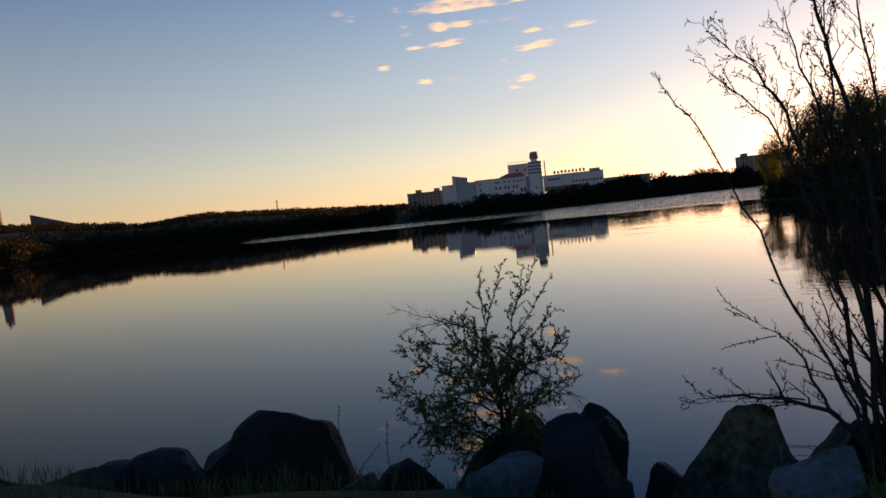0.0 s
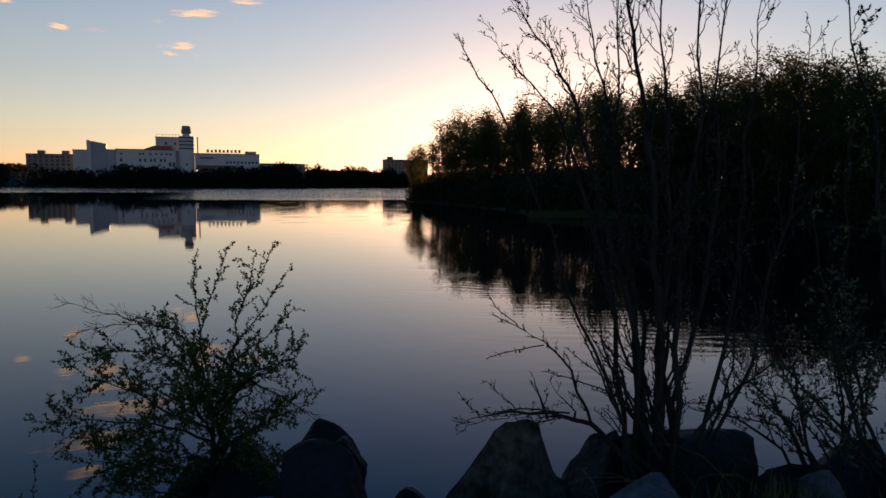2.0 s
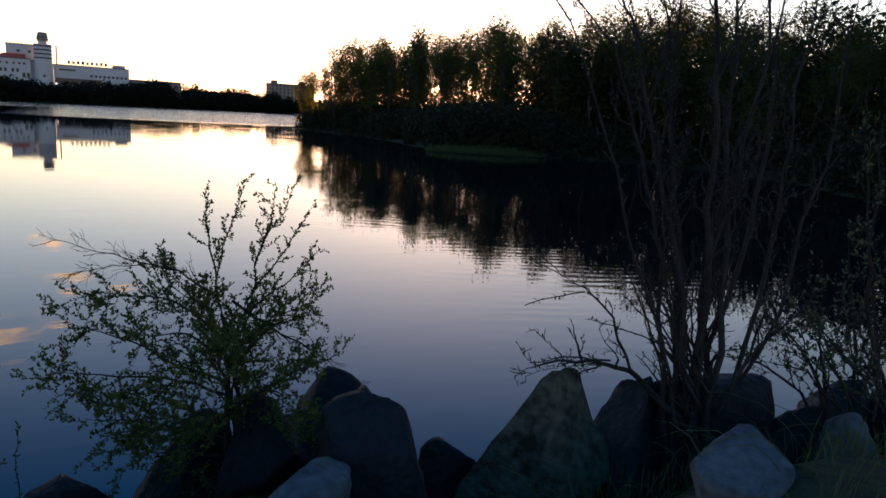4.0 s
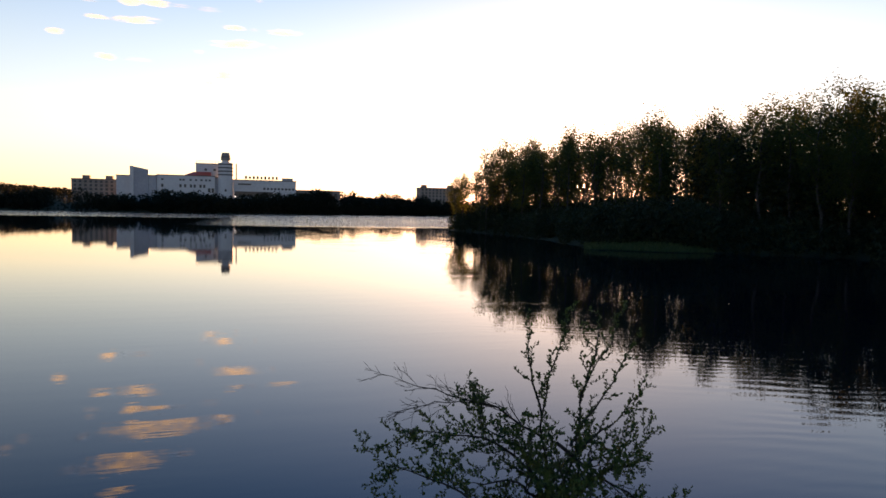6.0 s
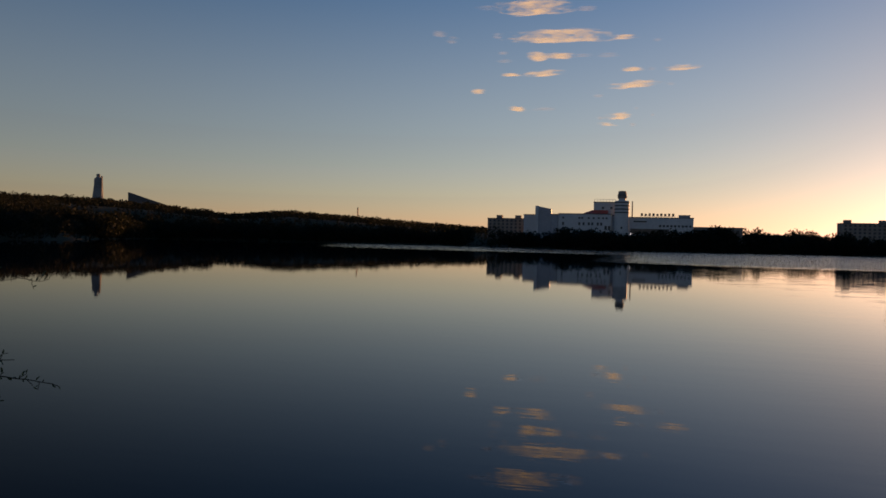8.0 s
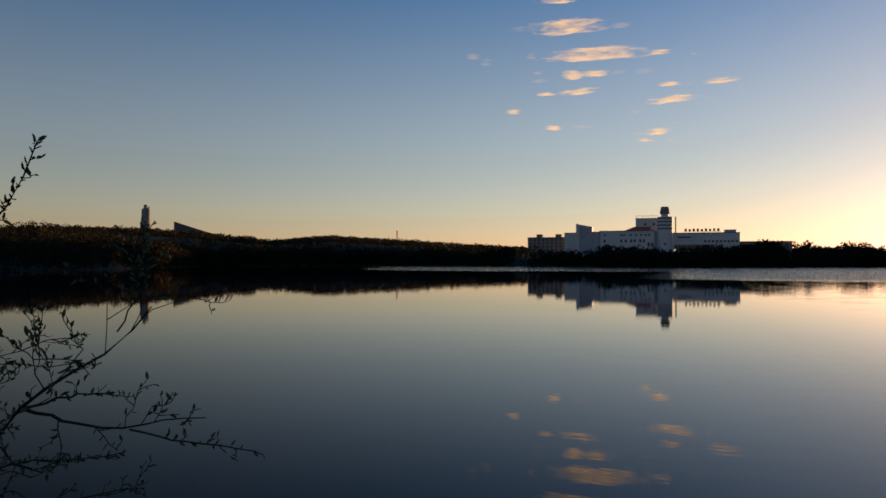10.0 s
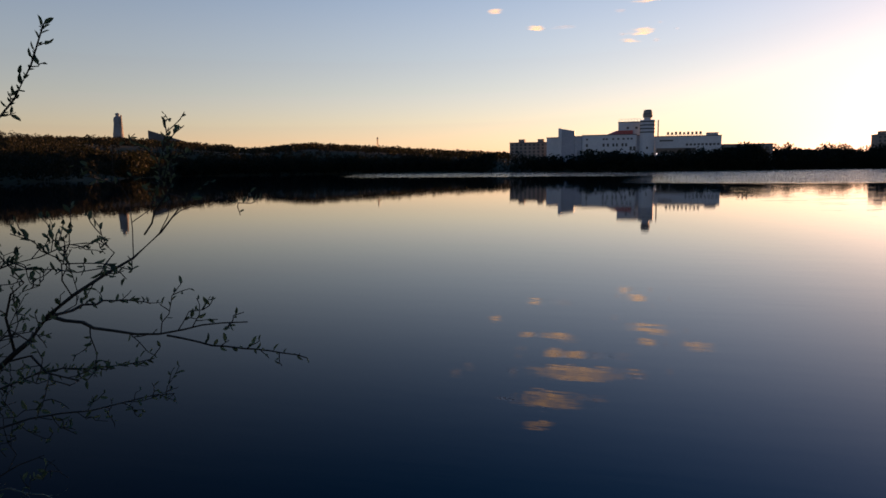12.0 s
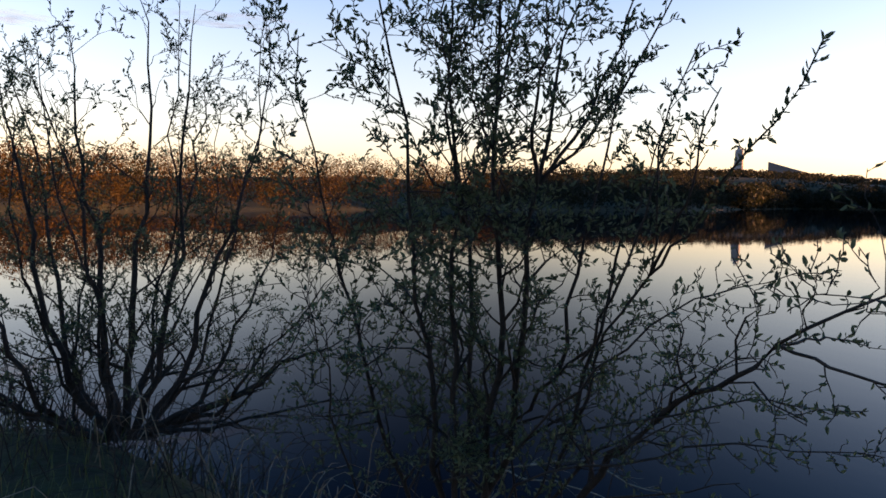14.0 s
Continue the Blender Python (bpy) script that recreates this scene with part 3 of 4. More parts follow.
def shopping_centre():
    base = tagged(new("shopping_centre"), "long pale shopping centre with a striped tower above the far trees", "building")
    Y = 500
    wall_block(base, "west_wing", -72, -61.9, Y + 4, Y + 30, 24.3, M_WHITE)
    verts = [(-62, Y - 4, 6), (-51.5, Y - 1, 6), (-51.5, Y + 1.6, 6), (-62, Y + 1.6, 6), (-62, Y - 4, 30.6), (-51.5, Y - 1, 28.6), (-51.5, Y + 1.6, 28.6), (-62, Y + 1.6, 30.6)]
    faces = [(0, 1, 5, 4), (1, 2, 6, 5), (2, 3, 7, 6), (3, 0, 4, 7), (4, 5, 6, 7), (3, 2, 1, 0)]
    part("corner_block", mesh_of("corner_block", verts, faces, M_GREYCLAD), base, "tall grey block with a sloping top")
    part("white_edge", box_mesh("white_edge", M_WHITE, (-62.6, -60.4, Y - 4.6, Y - 2, 6, 30.6)), base)
    wall_block(base, "recess", -51.4, -46.6, Y - 0.7, Y + 30, 24.6, M_GREYCLAD)
    wall_block(base, "main_wing", -46.4, -9.2, Y, Y + 34, 25.2, M_WHITE)
    wall_block(base, "link_wing", -9.0, -6.6, Y + 2, Y + 30, 24.4, M_GREYCLAD)
    wall_block(base, "upper_storey", -22, -6.2, Y + 8, Y + 26, 34.2, M_WHITE)
    # sloping red roof before the upper storey
    part("red_roof", mesh_of("red_roof", [(-29, Y + 2, 25.8), (-12, Y + 2, 25.8), (-12, Y + 8, 28.6), (-23, Y + 8, 28.6), (-29, Y + 8, 26.4), (-12, Y + 8, 25.8)],
                             [(0, 1, 2, 3), (0, 3, 4), (1, 5, 2), (0, 4, 5, 1), (4, 3, 2, 5)], M_RED), base, "red sloping roof sheet")
    for x in np.linspace(-21.5, -7, 8):
        part("roof_post", box_mesh("roof_post", M_STEEL, (x - 0.12, x + 0.12, Y + 8.3, Y + 8.5, 34.7, 36.4)), base)
    part("roof_rail", box_mesh("roof_rail", M_STEEL, (-21.7, -6.8, Y + 8.34, Y + 8.46, 36.4, 36.55)), base)

    # round-cornered tower
    def drum(name, cx, cy, rings, material, label="", n=24):
        v, f = [], []
        for i, (z, r) in enumerate(rings):
            for k in range(n):
                a = 2 * math.pi * k / n
                v.append((cx + r * math.cos(a), cy + r * math.sin(a), z))
            if i:
                for k in range(n):
                    f.append(((i - 1) * n + k, (i - 1) * n + (k + 1) % n, i * n + (k + 1) % n, i * n + k))
        f.append(tuple((len(rings) - 1) * n + k for k in range(n)))
        part(name, mesh_of(name, v, f, material), base, label)

    drum("tower", -2.2, Y + 2, [(6, 5.0), (34.6, 5.0), (35.0, 4.7)], M_WHITE, "round white tower")
    for z in (26.2, 28.6, 31.0, 33.4):
        drum("tower_stripe", -2.2, Y + 2, [(z, 5.03), (z, 5.12), (z + 0.9, 5.12), (z + 0.9, 5.03)], M_DARKTRIM, "dark tower stripe")
    drum("tower_neck", -2.2, Y + 2, [(34.9, 2.5), (37, 2.5)], M_WHITE)
    drum("tower_cap", -2.2, Y + 2, [(36.8, 3.1), (38.0, 3.3), (40.3, 2.9), (41.9, 2.5), (42.0, 2.3)], M_PANEL, "brown tower cap")
    drum("tower_band", -2.2, Y + 2, [(38.7, 3.22), (39.0, 3.24), (39.3, 3.2)], M_DARKTRIM)
    drum("chimney", 4.9, Y + 4, [(6, 0.45), (35, 0.4)], M_PANEL, "thin tall flue", 8)
    # east wing with its band of windows and roof sign
    wall_block(base, "east_wing", 3.0, 46, Y + 3, Y + 34, 23.4, M_WHITE)
    part("shop_front", box_mesh("shop_front", M_GLASS, (4, 30, Y + 2.7, Y + 3.0, 12.2, 15.6)), base, "dark glazed shop front")
    part("window_band", box_mesh("window_band", M_GLASS, (6, 15, Y + 2.75, Y + 3.0, 20.2, 21.2)), base)
    wall_block(base, "plant_room", 37, 44, Y + 6, Y + 16, 25.6, M_GREYCLAD, 23.9, 0.2)
    for k, x in enumerate(np.linspace(11.5, 32.5, 9)):
        v, f = [], []
        up = (1.9, 1.6, 1.9, 1.9, 1.6, 1.9, 1.7, 1.9, 1.9)[k]
        box(v, f, x - 0.75, x + 0.75, Y + 3.4, Y + 3.7, 24.7, 24.7 + up)
        part("sign_shape", mesh_of("sign_shape", v, f, M_DARKTRIM), base, "upright roof sign shape")
    part("sign_rail", box_mesh("sign_rail", M_STEEL, (10, 34, Y + 3.45, Y + 3.65, 24.4, 24.6)), base)
    windows(base, Y, (-43, -31.5, -28.5, -24.8, -22.4, -18.6, -16.2), 17.4, 19.3, 1.2)
    windows(base, Y, (-43, -31.5, -29.5, -25, -21.5, -18, -15, -12.6), 22.0, 23.0, 1.2)
    windows(base, Y, (-13.0, -10.6), 14.5, 17.0, 1.5)
    windows(base, Y + 3, np.linspace(24, 44, 9), 17.2, 18.4, 1.3)
    windows(base, Y + 8, (-15.5, -9.6), 29.6, 31.0, 1.4)
    windows(base, Y - 3.02, (-2.2,), 15.2, 16.6, 1.0)
    # low hall beyond
    hall = tagged(new("low_hall"), "long low dark hall beside the shopping centre", "building")
    wall_block(hall, "wall", 47, 78, 505, 530, 17.2, M_PANEL, 6, 0.5)
    windows(hall, 505, np.linspace(50, 75, 8), 13.5, 15.5, 1.8)
    lamp = tagged(new("forecourt_lamp"), "lit white lamp on a post by the shopping centre", "lamp")
    part("post", box_mesh("post", M_STEEL, (4.1, 4.35, 488.0, 488.25, 3, 11.0)), lamp)
    glow, n, l, p = mat_base("lit_lamp_globe")
    p.inputs["Emission Color"].default_value = (1, 0.93, 0.8, 1)
    p.inputs["Emission Strength"].default_value = 0.5
    bm = bmesh.new()
    bmesh.ops.create_icosphere(bm, subdivisions=2, radius=0.6, matrix=Matrix.Translation((4.2, 488.1, 11.5)))
    me = bpy.data.meshes.new("globe")
    bm.to_mesh(me)
    bm.free()
    me.materials.append(glow)
    part("globe", me, lamp)


def apartments(name, x0, x1, y0, y1, ztop, floors, boxes, label, zbase):
    base = tagged(new(name), label, "building")
    wall_block(base, "wall", x0, x1, y0, y1, ztop, M_PANEL, zbase, 0.6)
    for x in boxes:
        part("stair_head", box_mesh("stair_head", M_PANEL, (x - 2.3, x + 2.3, y0 + 2, y0 + 7, ztop, ztop + 3)), base)
    step = (ztop - zbase - 0.5) / floors
    for k in range(floors):
        z = zbase + step * k + 1.0
        if z > 9:
            windows(base, y0, np.arange(x0 + 2.2, x1 - 1.5, 3.4), z, z + 1.5, 1.5)


shopping_centre()
apartments("apartment_block", 165.5, 205, 600, 614, 25.2, 8, (170, 195), "grey panel apartment block against the sunset", 2)
apartments("apartment_block", -106, -72.6, 540, 552, 22.4, 7, (-97, -82), "brown panel apartment block with roof sheds", 3)


# monument, wedge wall and mast on the hill
def statue():
    rows = [(0, 9.5, 8), (4, 9, 7.5), (7.9, 8.6, 7), (8, 6.4, 5.4), (14, 6.2, 5.0), (20, 5.6, 4.4), (26, 5.2, 4.0), (30, 5.4, 3.8), (33, 4.6, 3.2), (34.2, 2.0, 2.0),
            (35, 2.0, 2.1), (37.4, 2.2, 2.3), (38.2, 1.4, 1.5), (38.5, 0.4, 0.4)]
    n = 20
    v, f = [], []
    for i, (z, a, b) in enumerate(rows):
        for k in range(n):
            t = 2 * math.pi * k / n
            w = 1 + 0.06 * math.sin(5 * t + z * 0.2)
            v.append((a * w * math.cos(t) * 0.82, b * w * math.sin(t) * 0.82, z))
        if i:
            for k in range(n):
                f.append(((i - 1) * n + k, (i - 1) * n + (k + 1) % n, i * n + (k + 1) % n, i * n + k))
    box(v, f, 3.6, 5.0, -1, 0.2, 16, 35.5)
    ob = new("monument", mesh_of("monument", v, f, M_CONCRETE))
    ob.location = (-650, 734, 38.5)
    ob.scale = (1.3, 1.3, 1.03)
    tagged(ob, "tall grey concrete monument figure on the hilltop", "monument")


statue()
w = new("memorial_wall", mesh_of("memorial_wall", [(-27, 0, -14), (27, 0, -14), (27, 8, -14), (-27, 8, -14), (-27, 0, 11.0), (27, 0, -6), (27, 8, -6), (-25, 8, 11.0)],
                                 [(0, 1, 5, 4), (1, 2, 6, 5), (2, 3, 7, 6), (3, 0, 4, 7), (4, 5, 6, 7), (3, 2, 1, 0)], M_DARKTRIM))
w.matrix_world = pose(-589, 757, 44.5, 0, 0, 38)
tagged(w, "wedge-shaped dark concrete memorial wall on the hilltop", "monument")


def lattice_mast(x, y, z0, z1):
    base = tagged(new("radio_mast"), "thin steel lattice mast on the wooded ridge", "mast")
    legs = [(-1.0, -1.0), (1.0, -1.0), (1.0, 1.0), (-1.0, 1.0)]
    for lx, ly in legs:
        v, f = [], []
        tube(v, f, [Vector((x + lx, y + ly, z0)), Vector((x + lx * 0.35, y + ly * 0.35, z1))], [0.32, 0.26], 4)
        part("leg", mesh_of("leg", v, f, M_DARKTRIM), base)
    for k in range(7):
        z = z0 + (z1 - z0) * (k + 0.5) / 7
        s = 1 - 0.65 * (k + 0.5) / 7
        part("brace", box_mesh("brace", M_DARKTRIM, (x - s, x + s, y - s, y + s, z, z + 0.15)), base)
    part("antenna", box_mesh("antenna", M_DARKTRIM, (x - 0.9, x + 0.9, y - 0.3, y + 0.3, z1 - 3.0, z1 - 1.2)), base)


lattice_mast(-336, 836, 20, 44.7)


# ---------------------------------------------------------------- trees of the near wooded point
TREE_SPEC = dict(leafy=1, leaf_step=0.15, bare=0.15, gap=(0.7, 0.75), angle=(30, 62), up=0.22, length=(1.0, 2.5), bend=0.05, thin=0.012)
TREE_SPEC["from"] = 0.25


def forest_tree(seed, tall, leaf=0.17, lush=5.0, airy=False):
    """airy: leaves in the top of the crown, few below it."""
    rng = random.Random(seed)
    rs = np.random.RandomState(seed)
    wood, nodes = ([], []), []
    trunk = wander(rng, (0, 0, -0.4), (rng.gauss(0, 0.35), rng.gauss(0, 0.35), tall * 0.95), 8, 0.012)
    limb(rng, trunk, tall * 0.011, 0.02, 2, TREE_SPEC, wood, nodes)
    base = new("tree")
    part("trunk", mesh_of("trunk", *wood, M_TRUNK), base)
    pts = np.array([tuple(p) for p, d in nodes])
    if airy:
        pts = pts[(pts[:, 2] > 0.66 * tall) | (rs.uniform(size=len(pts)) < 0.14)]
    pts = np.repeat(pts, max(1, int(lush)), 0) + rs.normal(size=(len(pts) * max(1, int(lush)), 3)) * 0.38
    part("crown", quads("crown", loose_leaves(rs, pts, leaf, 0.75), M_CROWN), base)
    return tagged(base, "slender young birch in fresh leaf on the wooded point", "tree", "trees of the wooded point")


masters = [forest_tree(40 + k, 10.5, 0.125, lush) for k, lush in enumerate((11, 9, 12, 8, 10, 11))]
masters += [forest_tree(47, 10.5, 0.125, 8, True), forest_tree(48, 10.5, 0.125, 9, True)]
rt = random.Random(8)
placed = []
def on_spit(x, y):
    """The open grassy tongue below the birches."""
    return abs((x - 30.8) * 0.63 + (y - 54.6) * 0.777) < 3.2 and 29 < x < 38.5


# bearing, distance and height along the wooded point, then the dense bank nearer by
LINE_AZ = [16.8, 19, 21, 24.7, 28, 32.5, 36.6, 42.7, 48.5, 54.7, 60.5, 75, 95]
LINE_D = [122, 120, 116, 108, 100, 88, 82, 80, 74, 66, 60, 40, 26]
LINE_UP = [8.2, 10.4, 12.8, 13.4, 13.3, 13.3, 13.7, 14.1, 13.9, 12.4, 11.6, 9.0, 8]
used = set()
for k in range(2600):
    az = rt.uniform(16.8, 95)
    d = float(np.interp(az, LINE_AZ, LINE_D)) + rt.uniform(-8, 20)
    x, y = d * math.sin(radians(az)), d * math.cos(radians(az))
    s = float(shore_distance(np.array([x]), np.array([y]))[0])
    apart = 2.1 if az < 36 else 2.8
    gap = x * 0.878 - y * 0.479
    open_strip = az < 38 and any(a < gap < b for a, b in ((-19.5, -16.2), (-14.5, -12.4), (-5.5, -3.2), (3.6, 8.6), (11.2, 13.2)))
    if s < 1.5 or on_spit(x, y) or any((x - a) ** 2 + (y - b) ** 2 < apart ** 2 for a, b in placed):
        continue
    placed.append((x, y))
    up = float(np.interp(az, LINE_AZ, LINE_UP)) * rt.uniform(0.8, 1.04) * (1.0 if d > np.interp(az, LINE_AZ, LINE_D) else 0.85)
    m = rt.choice(masters[6:]) if az < 38 and 0.1 < gap < 2.1 or open_strip and rt.random() < 0.8 else rt.choice(masters[:6])
    sc = up / 10.5
    at = pose(x, y, hz(x, y), 0, 0, rt.uniform(0, 360)) @ Matrix.Diagonal((sc * rt.uniform(1.0, 1.4), sc * rt.uniform(1.0, 1.4), sc, 1))
    if m not in used:
        used.add(m)
        m.matrix_basis = at
    else:
        c = copy_thing(m, Matrix())
        c.matrix_basis = at


def bushes(name, label, n, az, inland, tall, leaves, leaf, material, seed, far=140):
    rs = np.random.RandomState(seed)
    a = np.radians(rs.uniform(*az, n))
    d = rs.uniform(20, far, n)
    x, y = d * np.sin(a), d * np.cos(a)
    s = shore_distance(x, y)
    ok = (s > inland[0]) & (s < inland[1]) & ~np.array([on_spit(p, q) for p, q in zip(x, y)])
    woods(name, label, seed + 1, (x[ok], y[ok]), tall, leaves, leaf, material)


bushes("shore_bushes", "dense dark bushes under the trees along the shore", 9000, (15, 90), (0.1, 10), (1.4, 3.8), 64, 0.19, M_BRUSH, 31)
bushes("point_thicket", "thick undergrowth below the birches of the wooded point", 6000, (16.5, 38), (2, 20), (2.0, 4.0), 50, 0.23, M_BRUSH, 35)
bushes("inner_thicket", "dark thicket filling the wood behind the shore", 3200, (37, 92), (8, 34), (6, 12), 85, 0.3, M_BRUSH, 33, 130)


def reeds():
    """Short pale grass along the low spit of the wooded point."""
    rs = np.random.RandomState(41)
    n = 26000
    x, y = rs.uniform(29, 40, n), rs.uniform(48, 62, n)
    d = shore_distance(x, y)
    ok = (d > 0.02) & (d < 3.5)
    x, y = x[ok], y[ok]
    z = ground_height(x, y)
    n = len(x)
    h = rs.uniform(0.2, 0.5, n)
    a = rs.uniform(0, 2 * np.pi, n)
    p = np.stack([x, y, z], 1)
    side = np.stack([np.cos(a), np.sin(a), 0 * a], 1) * 0.03
    out = np.stack([rs.normal(0, 0.1, n), rs.normal(0, 0.1, n), h], 1)
    me = quads("shore_grass", np.stack([p - side, p + out * 0.6 - side * 0.7, p + out, p + out * 0.6 + side * 0.7], 1), M_GRASS)
    tagged(new("shore_grass", me), "low green grass on the spit below the birches", "grass", kind="stuff")


reeds()

# ---------------------------------------------------------------- boulders on the bank
def boulder(seed, x, y, top, sx, sy, turn, material, label, depth=0.55, facets=7, peak=0.0, flat=0.0, lean=0.0):
    """An angular boulder, cut by flat faces, worn at the edges and half sunk in the bank."""
    rng = random.Random(seed)
    bm = bmesh.new()
    bmesh.ops.create_icosphere(bm, subdivisions=4, radius=1.0)
    cuts = []
    for k in range(facets + 5):
        n = Vector((rng.gauss(0, 1), rng.gauss(0, 1), rng.gauss(0.15, 0.8))).normalized()
        cuts.append((n, rng.uniform(0.45, 0.78)))
    if flat:
        cuts.append((Vector((-0.28, -0.1, 1)).normalized(), flat))
        cuts.append((Vector((1, -0.5, 0.28)).normalized(), 0.62))
    for v in bm.verts:
        p = v.co.copy()
        for n, c in cuts:
            over = p.dot(n) - c
            if over > 0:
                p -= n * over * 0.97
        if peak and p.z > 0:
            f = 1 - peak * p.z
            p.x, p.y = p.x * f, p.y * f
        p += p.normalized() * (0.05 * noise.noise(p * 1.7 + Vector((seed, 0, 0))) + 0.03 * noise.noise(p * 4.5 + Vector((0, seed, 0))) + 0.022 * noise.noise(p * 11) + 0.012 * noise.noise(p * 24))
        v.co = p
    hi = max(v.co.z for v in bm.verts)
    sz = depth
    for v in bm.verts:
        v.co = Vector(((v.co.x + lean * (v.co.z - hi)) * sx, v.co.y * sy, (v.co.z - hi) * sz))
    me = bpy.data.meshes.new("boulder")
    bm.to_mesh(me)
    bm.free()
    me.materials.append(material)
    me.polygons.foreach_set("use_smooth", [True] * len(me.polygons))
    ob = new("boulder", me)
    ob.matrix_world = pose(x, y, top, 0, 0, turn)
    tagged(ob, label, "boulder", "boulders on the bank")


DARK = "dark angular boulder at the water's edge"
MOSS = "rough mossy boulder at the water's edge"
GREY = "pale grey granite boulder on the grassy bank"
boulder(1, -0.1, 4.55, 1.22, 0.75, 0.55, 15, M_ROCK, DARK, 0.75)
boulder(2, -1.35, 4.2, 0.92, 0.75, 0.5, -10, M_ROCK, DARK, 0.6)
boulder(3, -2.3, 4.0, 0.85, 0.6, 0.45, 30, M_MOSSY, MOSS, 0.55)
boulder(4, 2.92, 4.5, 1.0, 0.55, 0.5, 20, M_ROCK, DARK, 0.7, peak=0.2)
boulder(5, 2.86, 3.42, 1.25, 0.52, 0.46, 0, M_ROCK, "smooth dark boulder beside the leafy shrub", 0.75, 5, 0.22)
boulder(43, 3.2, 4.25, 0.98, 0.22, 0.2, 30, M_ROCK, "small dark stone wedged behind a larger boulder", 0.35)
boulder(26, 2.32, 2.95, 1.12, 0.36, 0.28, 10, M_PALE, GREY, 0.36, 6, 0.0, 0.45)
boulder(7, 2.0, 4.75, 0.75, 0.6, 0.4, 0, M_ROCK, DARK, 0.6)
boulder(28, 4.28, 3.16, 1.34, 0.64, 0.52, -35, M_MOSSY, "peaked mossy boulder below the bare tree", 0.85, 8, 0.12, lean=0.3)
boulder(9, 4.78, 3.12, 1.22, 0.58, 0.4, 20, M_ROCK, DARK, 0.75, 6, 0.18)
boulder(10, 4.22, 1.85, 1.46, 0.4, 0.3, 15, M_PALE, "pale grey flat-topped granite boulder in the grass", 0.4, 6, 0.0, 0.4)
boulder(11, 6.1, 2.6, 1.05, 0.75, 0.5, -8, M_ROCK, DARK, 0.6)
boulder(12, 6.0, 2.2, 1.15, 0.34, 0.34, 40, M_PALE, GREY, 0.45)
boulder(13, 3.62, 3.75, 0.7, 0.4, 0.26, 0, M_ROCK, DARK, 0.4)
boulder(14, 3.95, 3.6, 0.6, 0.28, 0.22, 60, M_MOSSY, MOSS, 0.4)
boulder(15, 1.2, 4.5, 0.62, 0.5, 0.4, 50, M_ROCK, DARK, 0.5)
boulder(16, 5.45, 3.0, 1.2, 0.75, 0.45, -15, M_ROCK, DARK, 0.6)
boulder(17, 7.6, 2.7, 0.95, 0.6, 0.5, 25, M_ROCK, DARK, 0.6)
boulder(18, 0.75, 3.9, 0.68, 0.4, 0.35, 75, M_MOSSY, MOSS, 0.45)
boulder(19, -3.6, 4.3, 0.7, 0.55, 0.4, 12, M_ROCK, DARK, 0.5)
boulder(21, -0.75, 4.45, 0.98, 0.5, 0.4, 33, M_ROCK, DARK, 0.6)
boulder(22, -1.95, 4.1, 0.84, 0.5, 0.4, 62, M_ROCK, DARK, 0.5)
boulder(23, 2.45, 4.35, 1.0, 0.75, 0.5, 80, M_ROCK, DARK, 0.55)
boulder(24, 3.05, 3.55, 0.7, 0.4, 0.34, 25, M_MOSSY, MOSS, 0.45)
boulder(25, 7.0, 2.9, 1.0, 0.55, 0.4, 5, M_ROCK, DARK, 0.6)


# ---------------------------------------------------------------- near shrubs
def shrub(name, seed, label, stems, spec, bark, leaf_size, slim, leaf_material, leaf_name="foliage", category="shrub", group=""):
    """stems: (base, via points..., radius at the base). Each stem carries its own shoots and leaves."""
    base = tagged(new(name), label, category, group)
    for k, (line, r0) in enumerate(stems):
        rng = random.Random(seed * 100 + k)
        pts = []
        for a, b in zip(line, line[1:]):
            seg = wander(rng, a, b, 5, spec.get("crook", 0.026))
            pts += seg if not pts else seg[1:]
        wood, nodes = ([], []), []
        own = spec
        if "full" in spec:
            # leafier towards the light, barer low down
            own = dict(spec, leaf_step=spec["leaf_step"] * (spec["full"] if line[-1][2] > 3.0 else 1.5), gap=tuple(q * (0.95 if line[-1][2] > 3.0 else 1.15) for q in spec["gap"]))
        if r0 < spec.get("slight", 0):
            less = 2 if r0 < 0.65 * spec["slight"] and spec["levels"] > 2 else 1
            own = dict(own, levels=spec["levels"] - less, length=tuple(spec.get("slim", 0.75) * q for q in spec["length"]))
        limb(rng, pts, r0, own["thin"], own["levels"], own, wood, nodes)
        stem = part("stem", mesh_of("stem", *wood, bark, True), base)
        if nodes:
            tagged(part(leaf_name, leaf_mesh(leaf_name, rng, nodes, leaf_size, slim, leaf_material), stem), kind="stuff")
    return base


